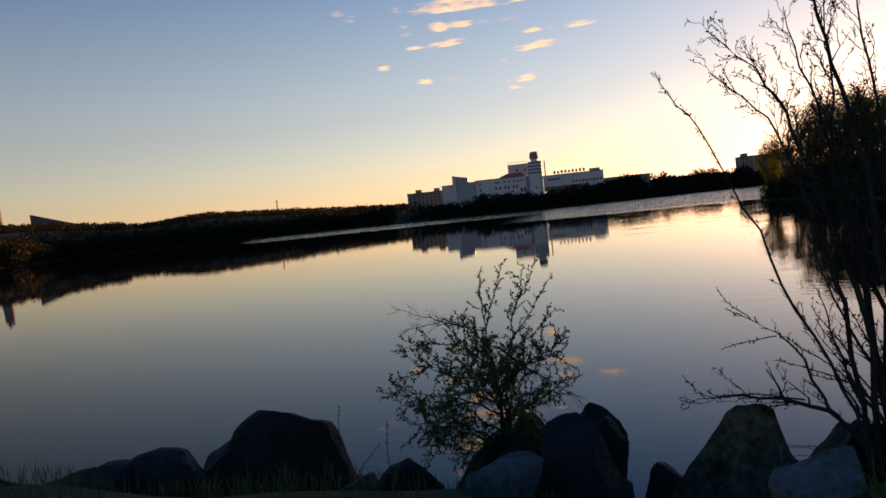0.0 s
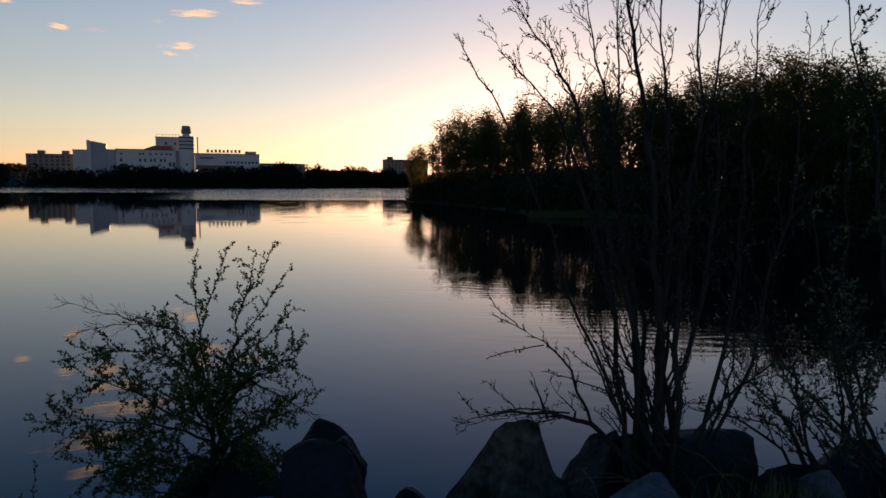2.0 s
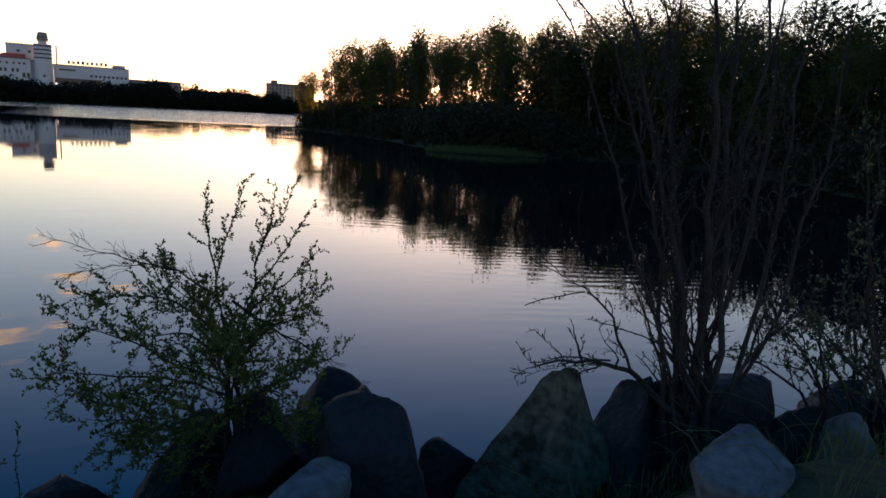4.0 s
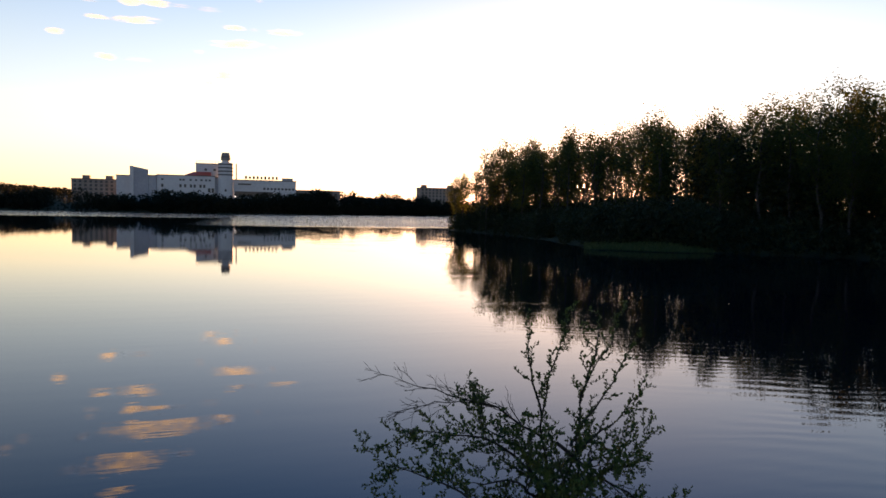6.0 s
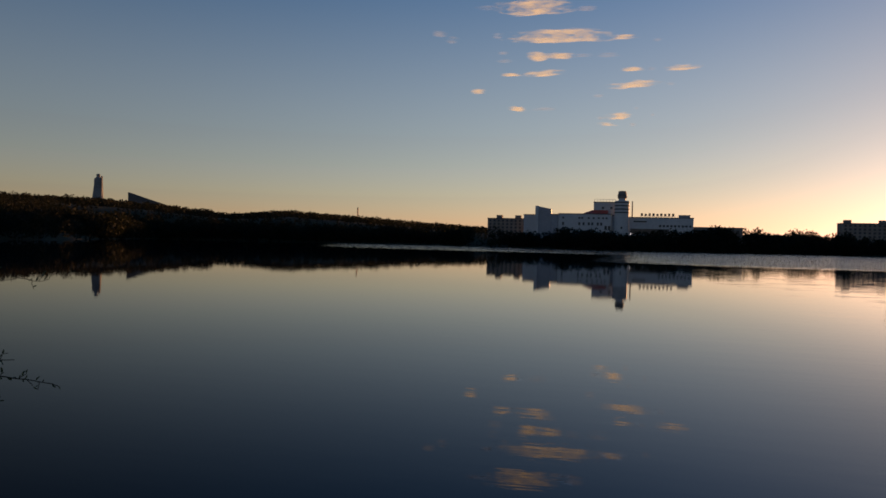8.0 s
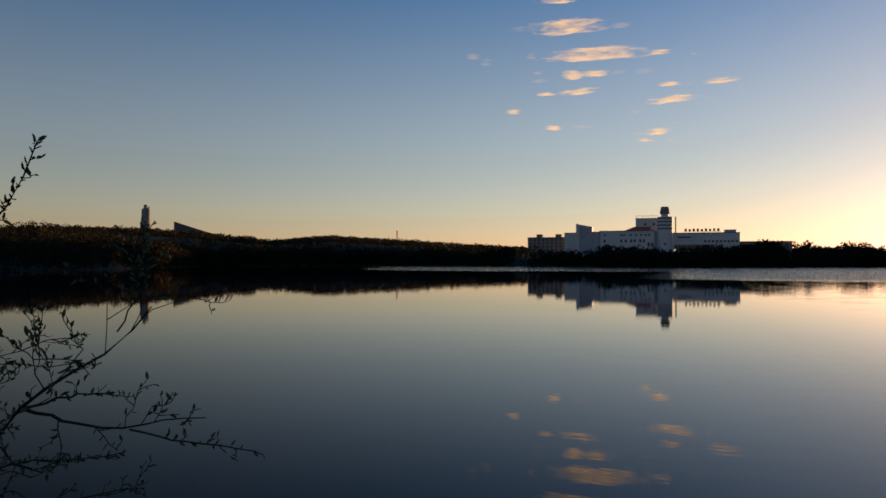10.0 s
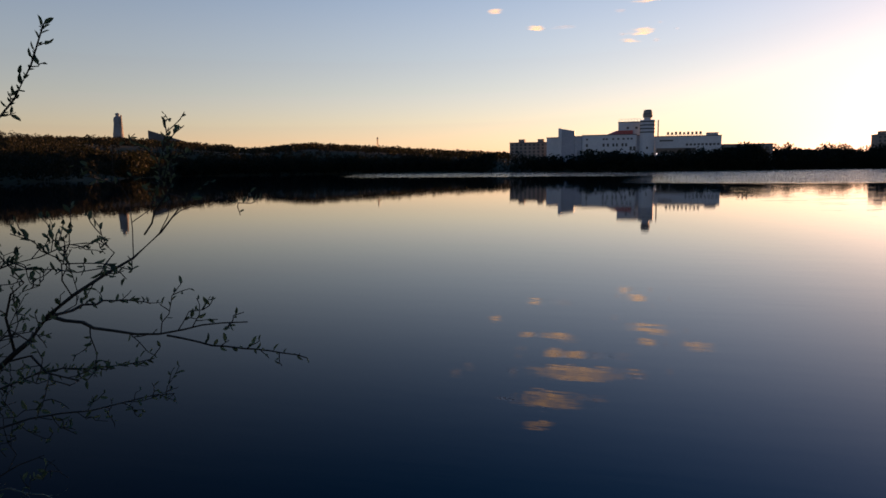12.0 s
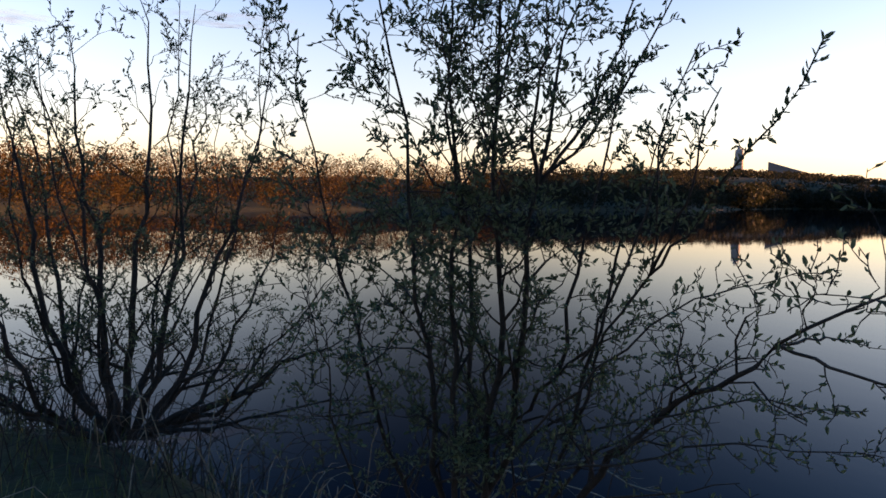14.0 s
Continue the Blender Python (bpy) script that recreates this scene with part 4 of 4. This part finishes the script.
SHRUB = dict(levels=3, leafy=2, leaf_step=0.0082, bare=0.08, gap=(0.06, 0.075, 0.085), angle=(25, 70), up=0.02, length=(0.1, 0.22, 0.4), bend=0.05, thin=0.0016)
SHRUB["from"], SHRUB["slight"], SHRUB["slim"] = 0.12, 0.012, 0.72
B = (2.18, 4.3, 0.45)
shrub("leafy_shrub", 3, "young leafy shrub with small green leaves among the boulders", [
    ([B, (2.17, 4.3, 1.2), (2.14, 4.3, 1.55)], 0.03),
    ([(2.24, 4.25, 0.5), (2.22, 4.25, 1.1), (2.23, 4.27, 1.5)], 0.026),
    ([(2.14, 4.3, 1.5), (2.1, 4.3, 1.9), (2.2, 4.35, 2.2), (2.3, 4.4, 2.52)], 0.0085),
    ([(2.22, 4.27, 1.45), (2.35, 4.3, 1.95), (2.66, 4.32, 2.56)], 0.0085),
    ([(2.1, 4.3, 1.88), (2.06, 4.42, 2.2), (2.05, 4.48, 2.43)], 0.008),
    ([(2.28, 4.28, 1.7), (2.52, 4.3, 2.0), (2.72, 4.3, 2.3)], 0.0088),
    ([(2.35, 4.3, 1.95), (2.46, 4.33, 2.2), (2.5, 4.36, 2.45)], 0.0088),
    ([(2.25, 4.28, 1.6), (2.55, 4.25, 1.82), (2.78, 4.25, 2.05)], 0.0088),
    ([(2.15, 4.3, 1.45), (1.8, 4.5, 1.72), (1.32, 4.55, 1.8)], 0.013),
    ([(2.17, 4.3, 1.05), (1.6, 4.35, 1.25), (1.12, 4.4, 1.33)], 0.013),
    ([(2.16, 4.3, 1.15), (1.7, 4.6, 1.35), (1.22, 4.9, 1.5)], 0.013),
    ([(2.18, 4.28, 1.25), (2.45, 4.2, 1.55), (2.65, 4.1, 1.68)], 0.013),
    ([(2.18, 4.28, 0.95), (2.5, 4.1, 1.2), (2.72, 3.95, 1.33)], 0.013),
    ([(2.17, 4.28, 0.8), (1.8, 4.1, 1.05), (1.4, 4.0, 1.1)], 0.013),
    ([(2.16, 4.3, 1.1), (2.05, 3.95, 1.45), (2.0, 3.7, 1.55)], 0.0125),
    ([(2.17, 4.3, 1.3), (2.1, 4.6, 1.6), (1.9, 4.9, 1.7)], 0.0125),
    ([(2.17, 4.3, 0.7), (1.7, 4.5, 0.85), (1.3, 4.5, 0.95)], 0.0125),
    ([(2.2, 4.28, 0.75), (2.45, 4.05, 0.95), (2.65, 3.85, 1.05)], 0.0125),
    ([(2.16, 4.3, 1.35), (1.9, 4.2, 1.55), (1.55, 4.15, 1.6)], 0.0125),
    ([(2.2, 4.28, 1.35), (2.5, 4.4, 1.55), (2.78, 4.5, 1.6)], 0.0125),
    ([(2.17, 4.28, 0.9), (2.0, 4.0, 1.1), (1.75, 3.8, 1.15)], 0.0125),
    ([(2.18, 4.3, 0.95), (2.3, 4.55, 1.2), (2.4, 4.8, 1.3)], 0.0125),
    ([(2.2, 4.27, 1.0), (2.35, 3.95, 1.2), (2.4, 3.7, 1.25)], 0.0125),
    ([(2.16, 4.3, 0.6), (1.85, 4.25, 0.72), (1.5, 4.2, 0.8)], 0.0125),
], SHRUB, M_BARK, 0.024, 0.6, M_LEAF)
DEAD = dict(SHRUB, slight=0, levels=2, leafy=0, leaf_step=9, gap=(0.04, 0.05), length=(0.09, 0.2), up=0.05, angle=(15, 40))
shrub("dead_branch", 4, "bare dead twigs reaching out of the leafy shrub", [
    ([(2.12, 4.3, 1.75), (1.9, 4.5, 1.9), (1.6, 4.55, 1.98), (1.14, 4.6, 2.13)], 0.010),
    ([(1.75, 4.52, 1.95), (1.45, 4.5, 1.95), (1.25, 4.5, 1.92)], 0.004),
    ([(2.2, 4.3, 1.72), (2.4, 4.25, 1.57), (2.7, 4.2, 1.36), (3.1, 4.2, 1.04)], 0.013),
], DEAD, M_BARK, 0.02, 0.5, M_BUD, "budding", "branch")

SPRIG = dict(SHRUB, levels=1, gap=(0.05,), length=(0.14,), leaf_step=0.02, up=0.5, leafy=1)
shrub("bank_sprig", 6, "small leafy sprigs growing between the boulders", [
    ([(0.45, 4.5, 0.3), (0.42, 4.5, 0.75), (0.46, 4.5, 1.18)], 0.006),
    ([(0.42, 4.5, 0.3), (0.32, 4.5, 0.7), (0.26, 4.5, 1.03)], 0.005),
    ([(0.5, 4.5, 0.25), (0.66, 4.5, 0.55), (0.85, 4.5, 0.75)], 0.005),
    ([(0.9, 4.55, 0.3), (0.9, 4.6, 0.7), (0.92, 4.6, 0.95)], 0.005),
], SPRIG, M_BARK, 0.03, 0.4, M_LEAF)

BARE = dict(levels=3, leafy=1, leaf_step=0.045, bare=0.2, gap=(0.055, 0.085, 0.135), angle=(20, 50), up=0.3, length=(0.08, 0.17, 0.34), bend=0.07, thin=0.0028)
BARE["from"], BARE["slight"], BARE["crook"] = 0.25, 0.0165, 0.018
F = hz(5.15, 2.9) - 0.04


def low_shoots(seed, count, foot, reach):
    """Thin crooked shoots arching out low round the foot of a tree."""
    rng = random.Random(seed)
    out = []
    for k in range(count):
        a = radians(rng.uniform(*reach))
        b = Vector(foot) + Vector((rng.gauss(0, 0.1), rng.gauss(0, 0.08), rng.uniform(0, 0.5)))
        r, up = rng.uniform(0.3, 0.75), rng.uniform(0.25, 0.95)
        tip = b + Vector((math.sin(a) * r, math.cos(a) * r, up))
        mid = b.lerp(tip, 0.5) + Vector((0, 0, rng.uniform(-0.12, 0.12)))
        out.append(([tuple(b), tuple(mid), tuple(tip)], rng.uniform(0.008, 0.0125)))
    return out


shrub("bare_tree", 9, "many-stemmed bare grey tree budding beside the boulders", [
    ([(4.98, 2.9, F), (4.9, 3.1, 2.1), (4.74, 3.35, 3.0), (4.58, 3.46, 3.55), (4.22, 3.7, 4.0)], 0.022),
    ([(5.08, 2.88, F), (4.98, 3.08, 2.2), (4.82, 3.25, 3.0), (4.67, 3.3, 3.55), (4.5, 3.38, 3.93), (4.18, 3.3, 4.22)], 0.026),
    ([(5.12, 2.9, F), (5.05, 3.1, 2.2), (4.93, 3.2, 3.0), (4.86, 3.21, 3.58), (4.68, 3.24, 4.34)], 0.03),
    ([(5.14, 2.95, F), (5.06, 3.2, 2.4), (4.97, 3.3, 3.4), (4.91, 3.38, 4.6)], 0.024),
    ([(5.17, 2.88, F), (5.1, 2.9, 2.3), (4.95, 2.88, 3.3), (4.77, 2.87, 4.16), (4.72, 2.85, 4.8)], 0.032),
    ([(5.2, 2.9, F), (5.15, 2.9, 2.2), (5.17, 2.9, 2.9), (5.12, 2.9, 3.6), (5.02, 2.88, 4.6)], 0.03),
    ([(5.17, 2.9, F), (5.13, 2.9, 1.5), (5.1, 2.9, 2.5)], 0.055),
    ([(5.24, 2.88, F), (5.22, 2.9, 1.5), (5.24, 2.9, 2.4)], 0.042),
    ([(5.22, 2.8, F), (5.25, 2.85, 2.2), (5.33, 2.85, 3.2), (5.32, 2.85, 4.9)], 0.03),
    ([(5.27, 2.85, F), (5.47, 2.88, 2.2), (5.57, 2.88, 2.9), (5.52, 2.9, 3.6), (5.62, 2.85, 4.9)], 0.024),
    ([(5.29, 2.8, F), (5.72, 2.85, 2.2), (5.77, 2.85, 3.1), (5.87, 2.85, 4.4)], 0.022),
    ([(5.32, 2.85, F), (5.87, 2.8, 1.7), (6.17, 2.8, 2.8), (6.32, 2.85, 4.1)], 0.02),
    ([(4.95, 2.8, 0.9), (4.7, 2.9, 1.7), (4.33, 3.02, 2.7), (3.98, 3.12, 3.5), (3.71, 3.2, 3.98)], 0.0136),
    ([(5.15, 2.88, 0.8), (5.06, 2.95, 1.55), (4.95, 3.05, 1.8), (4.74, 2.95, 2.25), (4.62, 2.95, 2.7)], 0.018),
    ([(5.05, 2.8, 0.9), (4.75, 3.15, 1.28), (4.45, 3.2, 1.38), (4.05, 3.2, 1.42), (3.8, 3.12, 1.44)], 0.026),
    ([(5.0, 2.85, 1.0), (4.74, 3.14, 1.3), (4.64, 3.25, 1.66), (4.5, 3.42, 1.85), (4.2, 3.69, 2.02)], 0.016),
    ([(4.5, 3.42, 1.82), (4.3, 3.55, 1.76), (4.12, 3.62, 1.7)], 0.006),
    ([(4.35, 3.55, 1.95), (4.2, 3.6, 2.08), (4.12, 3.62, 2.22)], 0.006),
    ([(4.53, 3.4, 1.26), (4.48, 3.42, 1.42), (4.42, 3.42, 1.58)], 0.013),
    ([(5.1, 2.8, 1.1), (4.85, 2.95, 1.5), (4.78, 3.05, 1.85), (4.72, 3.1, 2.22)], 0.016),
    ([(4.6, 3.2, 1.36), (4.25, 3.3, 1.4), (3.95, 3.2, 1.43)], 0.009),
    ([(5.1, 2.8, 1.3), (4.8, 3.1, 1.55), (4.45, 3.3, 1.66)], 0.010),
    ([(5.3, 2.7, 1.3), (5.6, 2.7, 1.55), (5.9, 2.7, 1.7), (6.2, 2.7, 1.95)], 0.014),
    ([(5.3, 2.8, 1.0), (5.6, 2.85, 1.3), (5.75, 2.85, 1.8), (5.7, 2.85, 2.4)], 0.016),
] + low_shoots(5, 22, (5.1, 2.9, 0.85), (-110, 70)), BARE, M_GREYBARK, 0.026, 0.5, M_BUD, "budding", "tree")
shrub("bare_tree", 10, "leaning budding shrub with arching branches on the bank", [
    ([(6.75, 2.25, 0.8), (6.35, 2.3, 1.3), (6.05, 2.3, 2.1), (5.8, 2.3, 3.0)], 0.024),
    ([(6.8, 2.25, 0.8), (6.7, 2.3, 1.8), (6.5, 2.4, 3.2), (6.3, 2.6, 4.5)], 0.026),
    ([(6.85, 2.2, 0.8), (7.1, 2.2, 1.8), (7.2, 2.2, 3.2), (7.1, 2.2, 4.6)], 0.026),
    ([(6.75, 2.2, 0.85), (6.25, 2.1, 1.15), (5.85, 2.15, 1.5), (5.5, 2.2, 1.7)], 0.018),
    ([(6.85, 2.2, 0.85), (7.3, 2.1, 1.4), (7.9, 2.1, 2.4), (8.2, 2.1, 3.6)], 0.02),
    ([(6.8, 2.25, 0.85), (6.5, 2.4, 1.4), (6.35, 2.5, 2.2), (6.5, 2.6, 3.4)], 0.02),
    ([(6.2, 2.35, hz(6.2, 2.35)), (6.02, 2.5, 1.2), (5.87, 2.6, 1.5), (5.62, 2.75, 1.75)], 0.024),
    ([(6.25, 2.35, hz(6.25, 2.35)), (6.15, 2.55, 1.2), (6.1, 2.6, 1.6), (5.95, 2.7, 2.1)], 0.018),
    ([(6.2, 2.4, hz(6.2, 2.4)), (6.05, 2.65, 1.1), (5.8, 2.85, 1.3), (5.5, 3.0, 1.36)], 0.017),
    ([(6.3, 2.35, hz(6.3, 2.35)), (6.45, 2.5, 1.2), (6.5, 2.6, 1.7), (6.4, 2.7, 2.3)], 0.018),
] + low_shoots(6, 14, (6.3, 2.35, 0.85), (-90, 90)), dict(BARE, leaf_step=0.024), M_GREYBARK, 0.036, 0.5, M_WILLOW, "budding", "tree")

WILLOW = dict(levels=3, leafy=1, leaf_step=0.0135, bare=0.25, gap=(0.055, 0.085, 0.13), angle=(28, 72), up=0.12, length=(0.1, 0.25, 0.48), bend=0.07, thin=0.002)
WILLOW["from"], WILLOW["slight"], WILLOW["full"] = 0.22, 0.0094, 0.85
W = (-5.95, 3.45, 1.05)
shrub("willow_bush", 14, "leafing willow bush with many upright stems at the lake edge", [
    ([W, (-5.75, 3.2, 1.9), (-5.6, 3.05, 2.8), (-5.45, 2.85, 3.9)], 0.0194),
    ([(-5.9, 3.4, 1.05), (-5.7, 3.3, 2.0), (-5.5, 3.2, 3.0), (-5.4, 3.05, 4.1)], 0.0194),
    ([(-5.95, 3.5, 1.05), (-5.65, 3.4, 2.1), (-5.45, 3.3, 3.1), (-5.35, 3.3, 4.2)], 0.0213),
    ([(-5.95, 3.55, 1.05), (-5.6, 3.5, 2.1), (-5.4, 3.46, 3.06), (-5.35, 3.6, 3.9)], 0.0213),
    ([(-5.4, 3.46, 3.06), (-5.3, 3.75, 3.4), (-5.15, 4.0, 3.85)], 0.0086),
    ([(-5.9, 3.6, 1.05), (-5.4, 3.65, 2.1), (-5.1, 3.75, 2.75), (-4.74, 3.58, 3.47)], 0.0092),
    ([(-5.1, 3.75, 2.75), (-4.8, 3.7, 3.0), (-4.4, 3.65, 3.42)], 0.0058),
    ([(-4.3, 3.86, 2.84), (-4.22, 3.9, 3.0), (-4.22, 3.88, 3.18)], 0.0035),
    ([(-5.1, 3.75, 2.75), (-4.85, 3.66, 3.0), (-4.69, 3.62, 3.34)], 0.0065),
    ([(-5.3, 3.6, 2.4), (-5.0, 3.6, 2.9), (-4.85, 3.6, 3.25)], 0.0065),
    ([(-5.4, 3.46, 3.06), (-5.25, 3.35, 3.3), (-5.1, 3.3, 3.6)], 0.0098),
    ([(-5.55, 3.25, 2.9), (-5.4, 3.1, 3.2), (-5.2, 3.0, 3.7)], 0.0098),
    ([(-5.9, 3.55, 1.1), (-5.3, 3.65, 1.9), (-4.9, 3.7, 2.35), (-4.58, 3.76, 2.6), (-4.2, 3.9, 2.92)], 0.0194),
    ([(-4.58, 3.76, 2.6), (-4.3, 3.8, 2.55), (-3.94, 3.83, 2.6)], 0.0065),
    ([(-4.2, 3.81, 2.55), (-4.0, 3.9, 2.5), (-3.82, 3.95, 2.47)], 0.0036),
    ([(-5.95, 3.5, 1.1), (-5.2, 3.4, 2.05), (-4.8, 3.86, 2.22), (-4.6, 4.33, 2.17)], 0.0072),
    ([(-5.95, 3.5, 1.1), (-5.15, 3.4, 2.2), (-4.8, 3.9, 2.36), (-4.62, 4.25, 2.33)], 0.0058),
    ([(-5.95, 3.5, 1.1), (-5.3, 3.5, 2.25), (-4.85, 3.71, 2.7), (-4.6, 3.95, 2.8)], 0.0063),
    ([(-4.58, 3.76, 2.6), (-4.6, 4.0, 2.6), (-4.62, 4.25, 2.54)], 0.0058),
    ([(-6.0, 3.4, 1.05), (-6.0, 3.1, 1.9), (-5.9, 2.85, 2.7), (-5.75, 2.65, 3.6)], 0.0155),
    ([(-6.0, 3.4, 1.05), (-5.9, 3.0, 1.6), (-5.7, 2.75, 2.2), (-5.5, 2.6, 2.7)], 0.0101),
    ([(-5.4, 3.46, 3.06), (-5.28, 3.62, 3.35), (-5.15, 3.78, 3.9)], 0.0088),
    ([(-5.45, 3.6, 2.3), (-5.3, 3.65, 3.0), (-5.2, 3.7, 3.55)], 0.0088),
    ([(-5.4, 3.65, 2.1), (-5.25, 3.72, 2.8), (-5.1, 3.8, 3.3)], 0.0088),
    ([(-5.6, 3.5, 2.1), (-5.3, 3.65, 2.45), (-5.1, 3.82, 2.62)], 0.0088),
    ([(-5.75, 3.55, 1.5), (-5.3, 3.7, 2.05), (-5.0, 3.85, 2.32)], 0.0096),
    ([(-5.75, 3.55, 1.5), (-5.3, 3.75, 1.85), (-4.85, 3.95, 2.05)], 0.0096),
    ([(-6.05, 3.5, 1.05), (-6.0, 3.5, 2.2), (-5.8, 3.5, 3.3), (-5.75, 3.6, 4.2)], 0.0175),
], WILLOW, M_BARK, 0.027, 0.4, M_WILLOW, "foliage", "bush", "willow bushes")
V = (-7.9, 1.98, 1.5)
def crowded(stems):
    """Each stem with a thinner neighbour leaning its own way."""
    rng = random.Random(99)
    out = list(stems)
    for line, r in stems:
        off = Vector((rng.gauss(0, 0.12), rng.gauss(0, 0.22), rng.gauss(-0.15, 0.2)))
        out.append(([tuple(Vector(p) + off * (i / (len(line) - 1)) + Vector((rng.gauss(0, 0.04), rng.gauss(0, 0.06), 0))) for i, p in enumerate(line)], r * 0.5))
    return out


shrub("willow_bush", 15, "spreading willow bush with dark crowded stems on the bank", crowded([
    ([V, (-7.85, 1.75, 1.9), (-7.8, 1.6, 2.8), (-7.8, 1.45, 3.7)], 0.031),
    ([(-7.9, 1.9, 1.5), (-7.7, 1.6, 1.8), (-7.6, 1.4, 2.4), (-7.5, 1.25, 3.2)], 0.025),
    ([(-7.85, 2.0, 1.5), (-7.8, 1.95, 2.1), (-7.8, 1.85, 3.0), (-7.8, 1.8, 4.0)], 0.031),
    ([(-7.9, 2.05, 1.5), (-7.8, 2.1, 2.1), (-7.75, 2.2, 3.1), (-7.8, 2.15, 4.3)], 0.031),
    ([(-7.9, 2.1, 1.5), (-7.8, 2.25, 1.9), (-7.75, 2.4, 2.8), (-7.8, 2.5, 4.2)], 0.031),
    ([(-7.9, 2.15, 1.5), (-7.8, 2.4, 1.9), (-7.75, 2.7, 2.8), (-7.8, 2.95, 4.1)], 0.031),
    ([(-7.9, 2.1, 1.5), (-7.8, 2.5, 1.7), (-7.75, 2.8, 2.3), (-7.8, 3.05, 3.1)], 0.025),
    ([(-7.9, 2.1, 1.5), (-7.8, 2.6, 1.6), (-7.7, 3.0, 2.1), (-7.7, 3.45, 2.6)], 0.021),
    ([(-7.9, 2.1, 1.5), (-7.8, 2.7, 1.7), (-7.7, 3.1, 1.95), (-7.6, 3.5, 2.1)], 0.031),
    ([(-7.9, 1.95, 1.5), (-7.7, 1.55, 1.75), (-7.6, 1.3, 2.05), (-7.5, 1.0, 2.3)], 0.031),
    ([(-8.2, 1.9, 1.5), (-8.4, 1.7, 2.0), (-8.5, 1.6, 3.0), (-8.5, 1.4, 3.9)], 0.025),
    ([(-8.1, 2.0, 1.5), (-8.3, 2.3, 2.0), (-8.4, 2.5, 3.0), (-8.4, 2.7, 4.0)], 0.025),
]), dict(WILLOW, leaf_step=0.016, gap=(0.075, 0.11, 0.17), angle=(25, 60)), M_BARK, 0.028, 0.4, M_WILLOW, "foliage", "bush", "willow bushes")


# ---------------------------------------------------------------- dry stalks and low brush at the willows
def dry_stalks(name, seed, spots, count, label, material, tall):
    """Arching dead stalks and twigs tangled about the foot of the bushes."""
    rng = random.Random(seed)
    wood = ([], [])
    for k in range(count):
        cx, cy, spread = rng.choice(spots)
        x, y = cx + rng.gauss(0, spread), cy + rng.gauss(0, spread)
        if float(shore_distance(np.array([x]), np.array([y]))[0]) < 0.1:
            continue
        a = rng.uniform(0, 2 * math.pi)
        h, r = rng.uniform(*tall), rng.uniform(0.15, 0.7)
        p = Vector((x, y, hz(x, y) - 0.03))
        tip = p + Vector((math.cos(a) * r, math.sin(a) * r, h * rng.uniform(0.2, 1)))
        mid = p.lerp(tip, 0.5) + Vector((0, 0, h * 0.45))
        pts = [p, p.lerp(mid, 0.55) + Vector((0, 0, h * 0.1)), mid, mid.lerp(tip, 0.6) + Vector((0, 0, h * 0.08)), tip]
        tube(*wood, pts, [0.004, 0.0035, 0.003, 0.002, 0.0012], 3)
    tagged(new(name, mesh_of(name, *wood, material)), label, "brush", kind="stuff")


M_STRAW = surface("dry_straw", (0.09, 0.075, 0.05), (0.2, 0.17, 0.12), 30, 4, 0.9, 0.2, bump_dist=0.002)
dry_stalks("dry_stalks", 61, ((-5.9, 3.3, 0.45), (-6.6, 3.0, 0.5), (-5.2, 3.5, 0.4)), 160, "tangled dry straw stalks at the foot of the willows", M_STRAW, (0.2, 0.9))
dry_stalks("low_brush", 62, ((-7.9, 2.0, 0.4), (-7.2, 2.4, 0.6), (-6.3, 2.9, 0.6), (-8.6, 1.6, 0.5)), 420, "dark low brush under the willow bushes", M_BARK, (0.2, 0.7))
dry_stalks("bank_brush", 63, ((4.4, 2.2, 0.4), (5.0, 2.2, 0.4), (3.9, 2.6, 0.25), (1.9, 4.0, 0.35)), 160, "dry grass stalks among the boulders", M_GRASS, (0.12, 0.4))


shrub("fallen_branch", 71, "pale dry fallen branch drooping over the water's edge", [
    ([(-7.5, 4.0, hz(-7.5, 4.0)), (-7.3, 4.5, 1.12), (-6.9, 4.85, 1.26), (-6.4, 5.1, 1.19), (-6.0, 5.25, 1.02)], 0.011),
    ([(-7.32, 4.45, 1.1), (-6.9, 4.5, 1.18), (-6.4, 4.7, 1.2), (-5.9, 4.85, 1.04)], 0.007),
], dict(DEAD, gap=(0.12, 0.2)), M_STRAW, 0.02, 0.5, M_BUD, "budding", "branch")


# ---------------------------------------------------------------- grass on the bank
def grass():
    rs = np.random.RandomState(77)
    n = 60000
    x, y = rs.uniform(-11, 10, n), rs.uniform(-5, 5, n)
    d = shore_distance(x, y)
    clump = np.sin(x * 3.1 + 2 * np.sin(y * 2.3)) + np.cos(y * 3.7 - x)
    ok = (d > 0.35) & (clump + rs.normal(0, 0.6, n) > 0.1)
    x, y = x[ok], y[ok]
    n = len(x)
    z = ground_height(x, y) - 0.02
    h = rs.uniform(0.06, 0.26, n) * (1 + 0.7 * np.exp(-((x - 4.5) ** 2 + (y - 2.4) ** 2) / 0.5))
    a = rs.uniform(0, 2 * np.pi, n)
    lean = rs.uniform(0.1, 0.6, n) * h
    p = np.stack([x, y, z], 1)
    side = np.stack([np.cos(a), np.sin(a), 0 * a], 1) * 0.004
    out = np.stack([-np.sin(a) * lean, np.cos(a) * lean, h], 1)
    mid = p + out * 0.55 + np.stack([0 * a, 0 * a, h * 0.12], 1)
    me = quads("grass", np.stack([p - side, mid - side * 0.8, p + out, mid + side * 0.8], 1), M_GRASS)
    tagged(new("grass", me), "rough uneven grass growing on the bank", "grass", kind="stuff")


grass()
